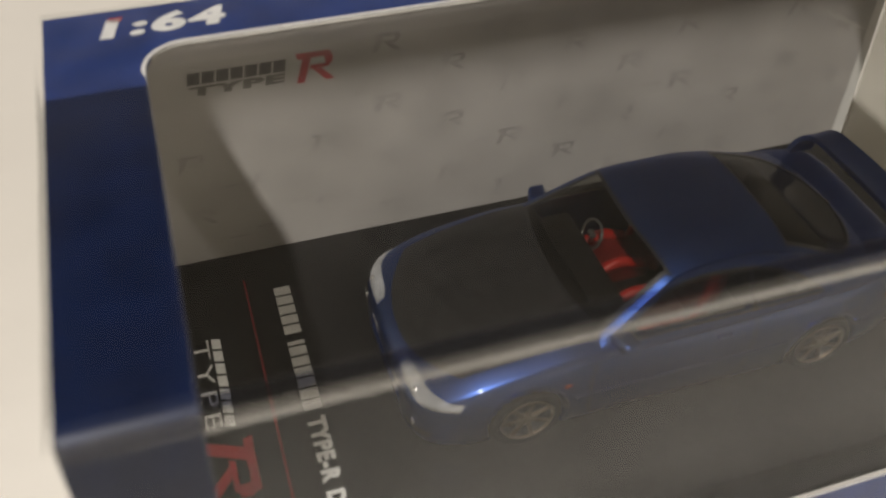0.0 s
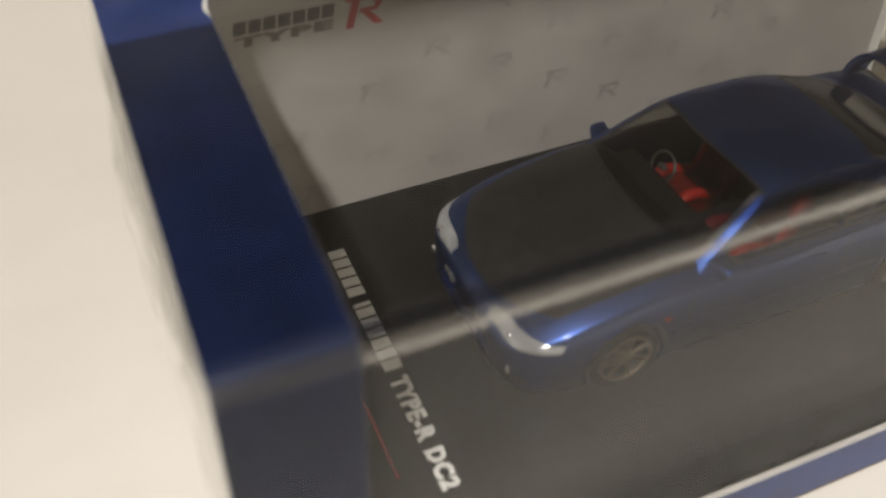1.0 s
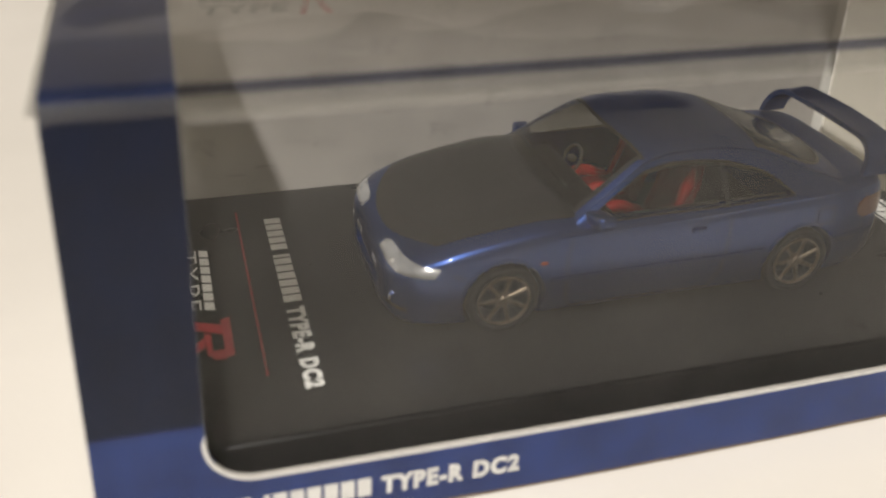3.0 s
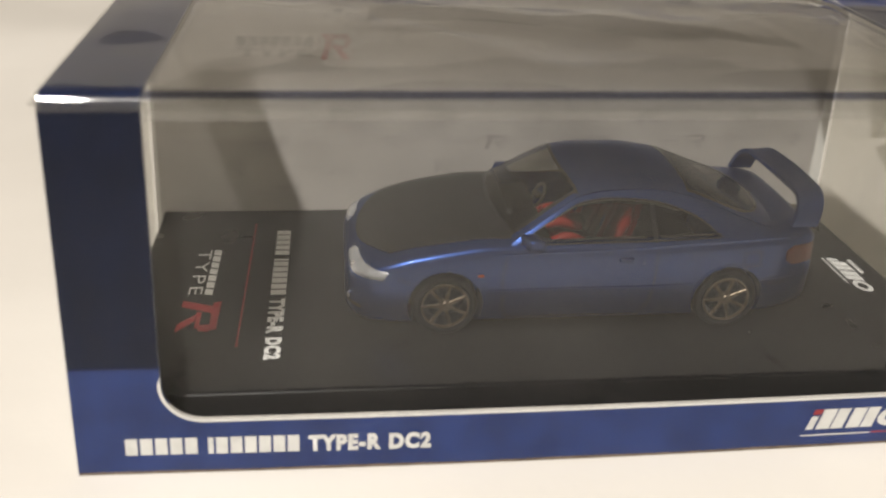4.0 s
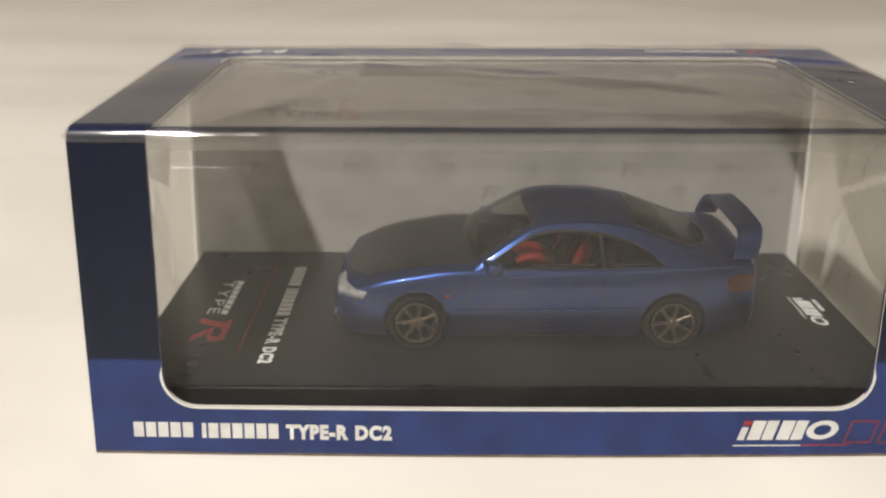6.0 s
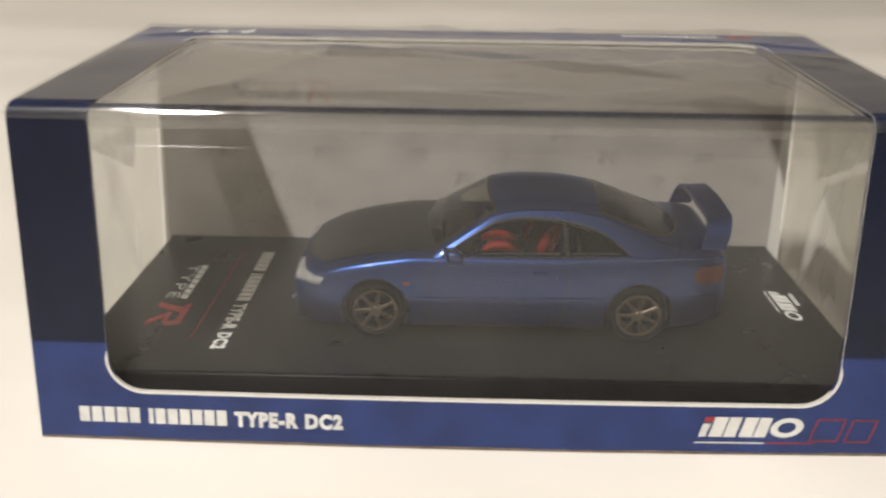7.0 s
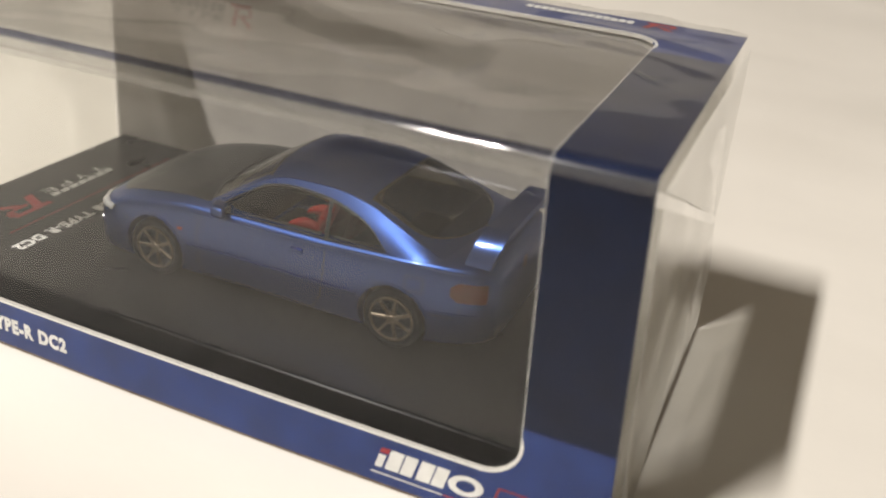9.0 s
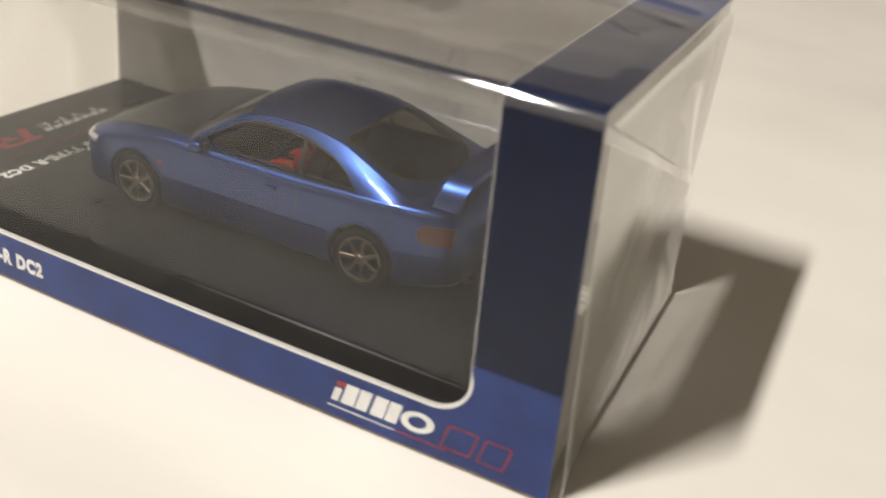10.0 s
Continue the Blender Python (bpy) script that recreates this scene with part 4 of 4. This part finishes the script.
    for axle in AXLES:
        arch = [(axle + 5.42 * math.cos(k), WHEEL_Z + 0.1 + 5.42 * math.sin(k)) for k in (math.pi * (0.03 + 0.94 * i / 20) for i in range(21))]
        part("arch_lip", thick(seam(arch, 0.34, 0.1), 0.12), PAINT, car, "", 60)

    if side < 0:
        part("fuel_flap_gap", seam([(56.1, 9.9), (58.7, 9.9), (58.7, 12.0), (56.1, 12.0), (56.1, 9.9)], 0.2, 0.03), GROOVE, car)
        part("fuel_flap", thick(grid(3, 3, lambda a, b: (56.25 + 2.3 * a, flush(56.25 + 2.3 * a, 10.05 + 1.8 * b) - 0.05, 10.05 + 1.8 * b)), 0.06), PAINT, car, "", 40)
    keyhole = lathe([(0, -0.08), (0.16, -0.06), (0.2, 0.1)], 10)
    keyhole.transform(Matrix.Translation((41.6, flush(41.6, 10.7) + side * 0.03, 10.7)) @ Matrix.Rotation(0 if side < 0 else math.pi, 4, "Z"))
    part("door_lock", keyhole, SILVER, car)

part("tail_panel", grid(4, 10, lambda a, b: (68.1 + 0.32 - 0.25 * abs(b - 0.5) * 2, (b - 0.5) * 17, 10.4 + 1.9 * a)), LAMP_RED, car, "dark red rear panel")

# cowl and wipers
part("cowl", thick(grid(4, 20, lambda a, b: on_top_of(20.9 + 2.6 * a + 0.9 * ((b - 0.5) * 2) ** 2, (b - 0.5) * 1.84, 0.05)), 0.15), TRIM, car, "black panel below the windscreen")
for k in (-1, 1):
    part("wiper", block(23.2, 23.6, k * 4 - 3.4, k * 4 + 3.4, 15.55, 15.8, 0.08), TRIM, car)


# rear wing: a plank on two curved legs, one bent sheet
def wing(a, b):
    """a along the chord, b from one foot over the plank to the other foot."""
    t = (b - 0.5) * 2
    k = abs(t)
    if k < 0.5:
        y, z, fwd = 6.6 * k / 0.5, 19.3 - 0.15 * (k / 0.5) ** 2, 0.0
    else:
        g = (k - 0.5) / 0.5
        y, z, fwd = 6.6 + 4.2 * math.sin(g * math.pi / 2), 19.15 - 4.4 * g ** 2, -1.3 * g * g
    return (64.9 + fwd + (3.9 - 0.2 * k) * a, math.copysign(y, t), z + 0.35 * a * (1 - k * k) - 0.2 * math.sin(math.pi * a) * (1 - k))


part("rear_wing", thick(grid(6, 48, wing), 0.75), PAINT, car, "blue rear wing", 50)

# cabin
part("dashboard", block(24.2, 29.2, -9.8, 9.8, 9.5, 13.0, 0.8, 3), INSIDE, car, "dark dashboard", 40)
wheel_ring = bmesh.new()
grid(24, 8, lambda a, b: ((1.9 + 0.22 * math.cos(b * math.tau)) * math.cos(a * math.tau), (1.9 + 0.22 * math.cos(b * math.tau)) * math.sin(a * math.tau), 0.22 * math.sin(b * math.tau)), wheel_ring)
wheel_ring.transform(Matrix.Translation((30.4, 5.2, 12.6)) @ Matrix.Rotation(-1.1, 4, "Y"))
block(29.9, 30.8, 4.6, 5.8, 12.2, 13.0, 0.2, 2, wheel_ring)
part("steering_wheel", wheel_ring, WHEEL_GREY, car, "grey steering wheel", 50)


def seat_shell(y):
    """A bucket seat: a cushion, a raked back and a narrow head."""
    bm = block(31.4, 38.6, y - 2.6, y + 2.6, 5.0, 8.4, 0.7, 3)

    def backrest(a, b):
        q = (b - 0.5) * 2
        width = 2.9 - 0.4 * a if a < 0.72 else 2.6 - 4.4 * (a - 0.72)
        return (38.9 + 3.4 * a - 0.7 * abs(q) ** 2.5 * (1 - 0.45 * a), y + q * width, 7.0 + 10.2 * a)
    return joined(bm, thick(grid(14, 10, backrest), -0.9))


def back_bolster(y, k):
    """The padded side of the backrest, wide at the shoulder."""
    bm = bmesh.new()

    def place(a, b):
        g = b * math.tau
        fat = 0.55 + 0.45 * math.exp(-((a - 0.72) / 0.16) ** 2) - 0.35 * a ** 8
        return (37.9 + 2.9 * a + 0.85 * fat * math.cos(g), y + k * (2.75 - 0.5 * a * a) + 0.75 * fat * math.sin(g), 8.0 + 8.4 * a)
    grid(14, 12, place, bm, True)
    bmesh.ops.holes_fill(bm, edges=bm.edges)
    bmesh.ops.recalc_face_normals(bm, faces=bm.faces)
    return bm


def thigh_bolster(y, k):
    """The padded side of the cushion, low at its front."""
    def place(a, b):
        g = b * math.tau
        return (30.6 + 6.4 * a, y + k * 2.6 + 0.7 * math.cos(g), 8.4 + 0.8 * math.sin(math.pi * min(1.0, a * 1.15)) + (0.4 + 0.45 * math.sin(math.pi * (0.08 + 0.84 * a))) * math.sin(g))
    bm = grid(12, 12, place, None, True)
    bmesh.ops.holes_fill(bm, edges=bm.edges)
    bmesh.ops.recalc_face_normals(bm, faces=bm.faces)
    return bm


for y in (-5.1, 5.1):
    seat = part("bucket_seat", seat_shell(y), SEAT_SHADED, car, "red bucket seat with cabin shade painted in, and bright red bolsters", 50)
    for k in (-1, 1):
        colour = SEAT_RED if k * y > 0 else SEAT_SHADED
        part("back_bolster", back_bolster(y, k), colour, seat, "padded red side of the backrest", 50)
        part("thigh_bolster", thigh_bolster(y, k), SEAT_RED, seat, "bright red seat bolster", 50)
part("rear_bench", block(47.5, 53, -8.6, 8.6, 4.8, 10.5, 1.0, 3), INSIDE, car, "dark rear seat", 40)


def wheel(u, side):
    """A black tyre with a bronze seven-spoke rim; its outer side faces -y before it is turned."""
    hub = new("wheel")
    hub.empty_display_size = 0.003
    hub.parent = car
    tyre = lathe([(3.35, -0.2), (3.45, -1.3), (3.9, -1.55), (4.4, -1.45), (4.62, -1.0), (4.62, 1.0), (4.4, 1.5), (3.45, 1.5), (3.35, 0.5)], 40)
    part("tyre", tyre, RUBBER, hub, "black rubber tyre", 40)
    rim = lathe([(3.4, -1.38), (3.22, -1.4), (3.1, -1.15), (2.95, -0.2), (2.9, 0.9), (0, 1.0)], 40)
    part("rim", rim, TRIM, hub, "dark wheel barrel", 40)
    face = lathe([(3.42, -1.3), (3.4, -1.48), (3.16, -1.5), (3.06, -1.25)], 40)
    for k in range(7):
        spoke = bmesh.new()
        bmesh.ops.create_cube(spoke, size=1)
        for v in spoke.verts:
            out = v.co.z + 0.5
            v.co = Vector((v.co.x * (0.62 - 0.2 * out), -1.12 - 0.12 * out + v.co.y * 0.34, 0.35 + 2.85 * out))
        bmesh.ops.bevel(spoke, geom=spoke.edges, offset=0.08, segments=1, affect="EDGES")
        spoke.transform(Matrix.Rotation(k * math.tau / 7 + 0.2, 4, "Y"))
        joined(face, spoke)
    lathe([(0, -1.42), (0.5, -1.42), (0.62, -1.3), (0.85, -1.3), (0.95, -1.15), (0.95, -0.8)], 20, face)
    part("spokes", face, BRONZE, hub, "bronze seven-spoke face", 35)
    hub.matrix_local = pose(u * MM, side * 11.75 * MM, WHEEL_Z * MM, 0, 0, 0 if side < 0 else 180)
    return hub


for u in AXLES:
    for side in (-1, 1):
        wheel(u, side)
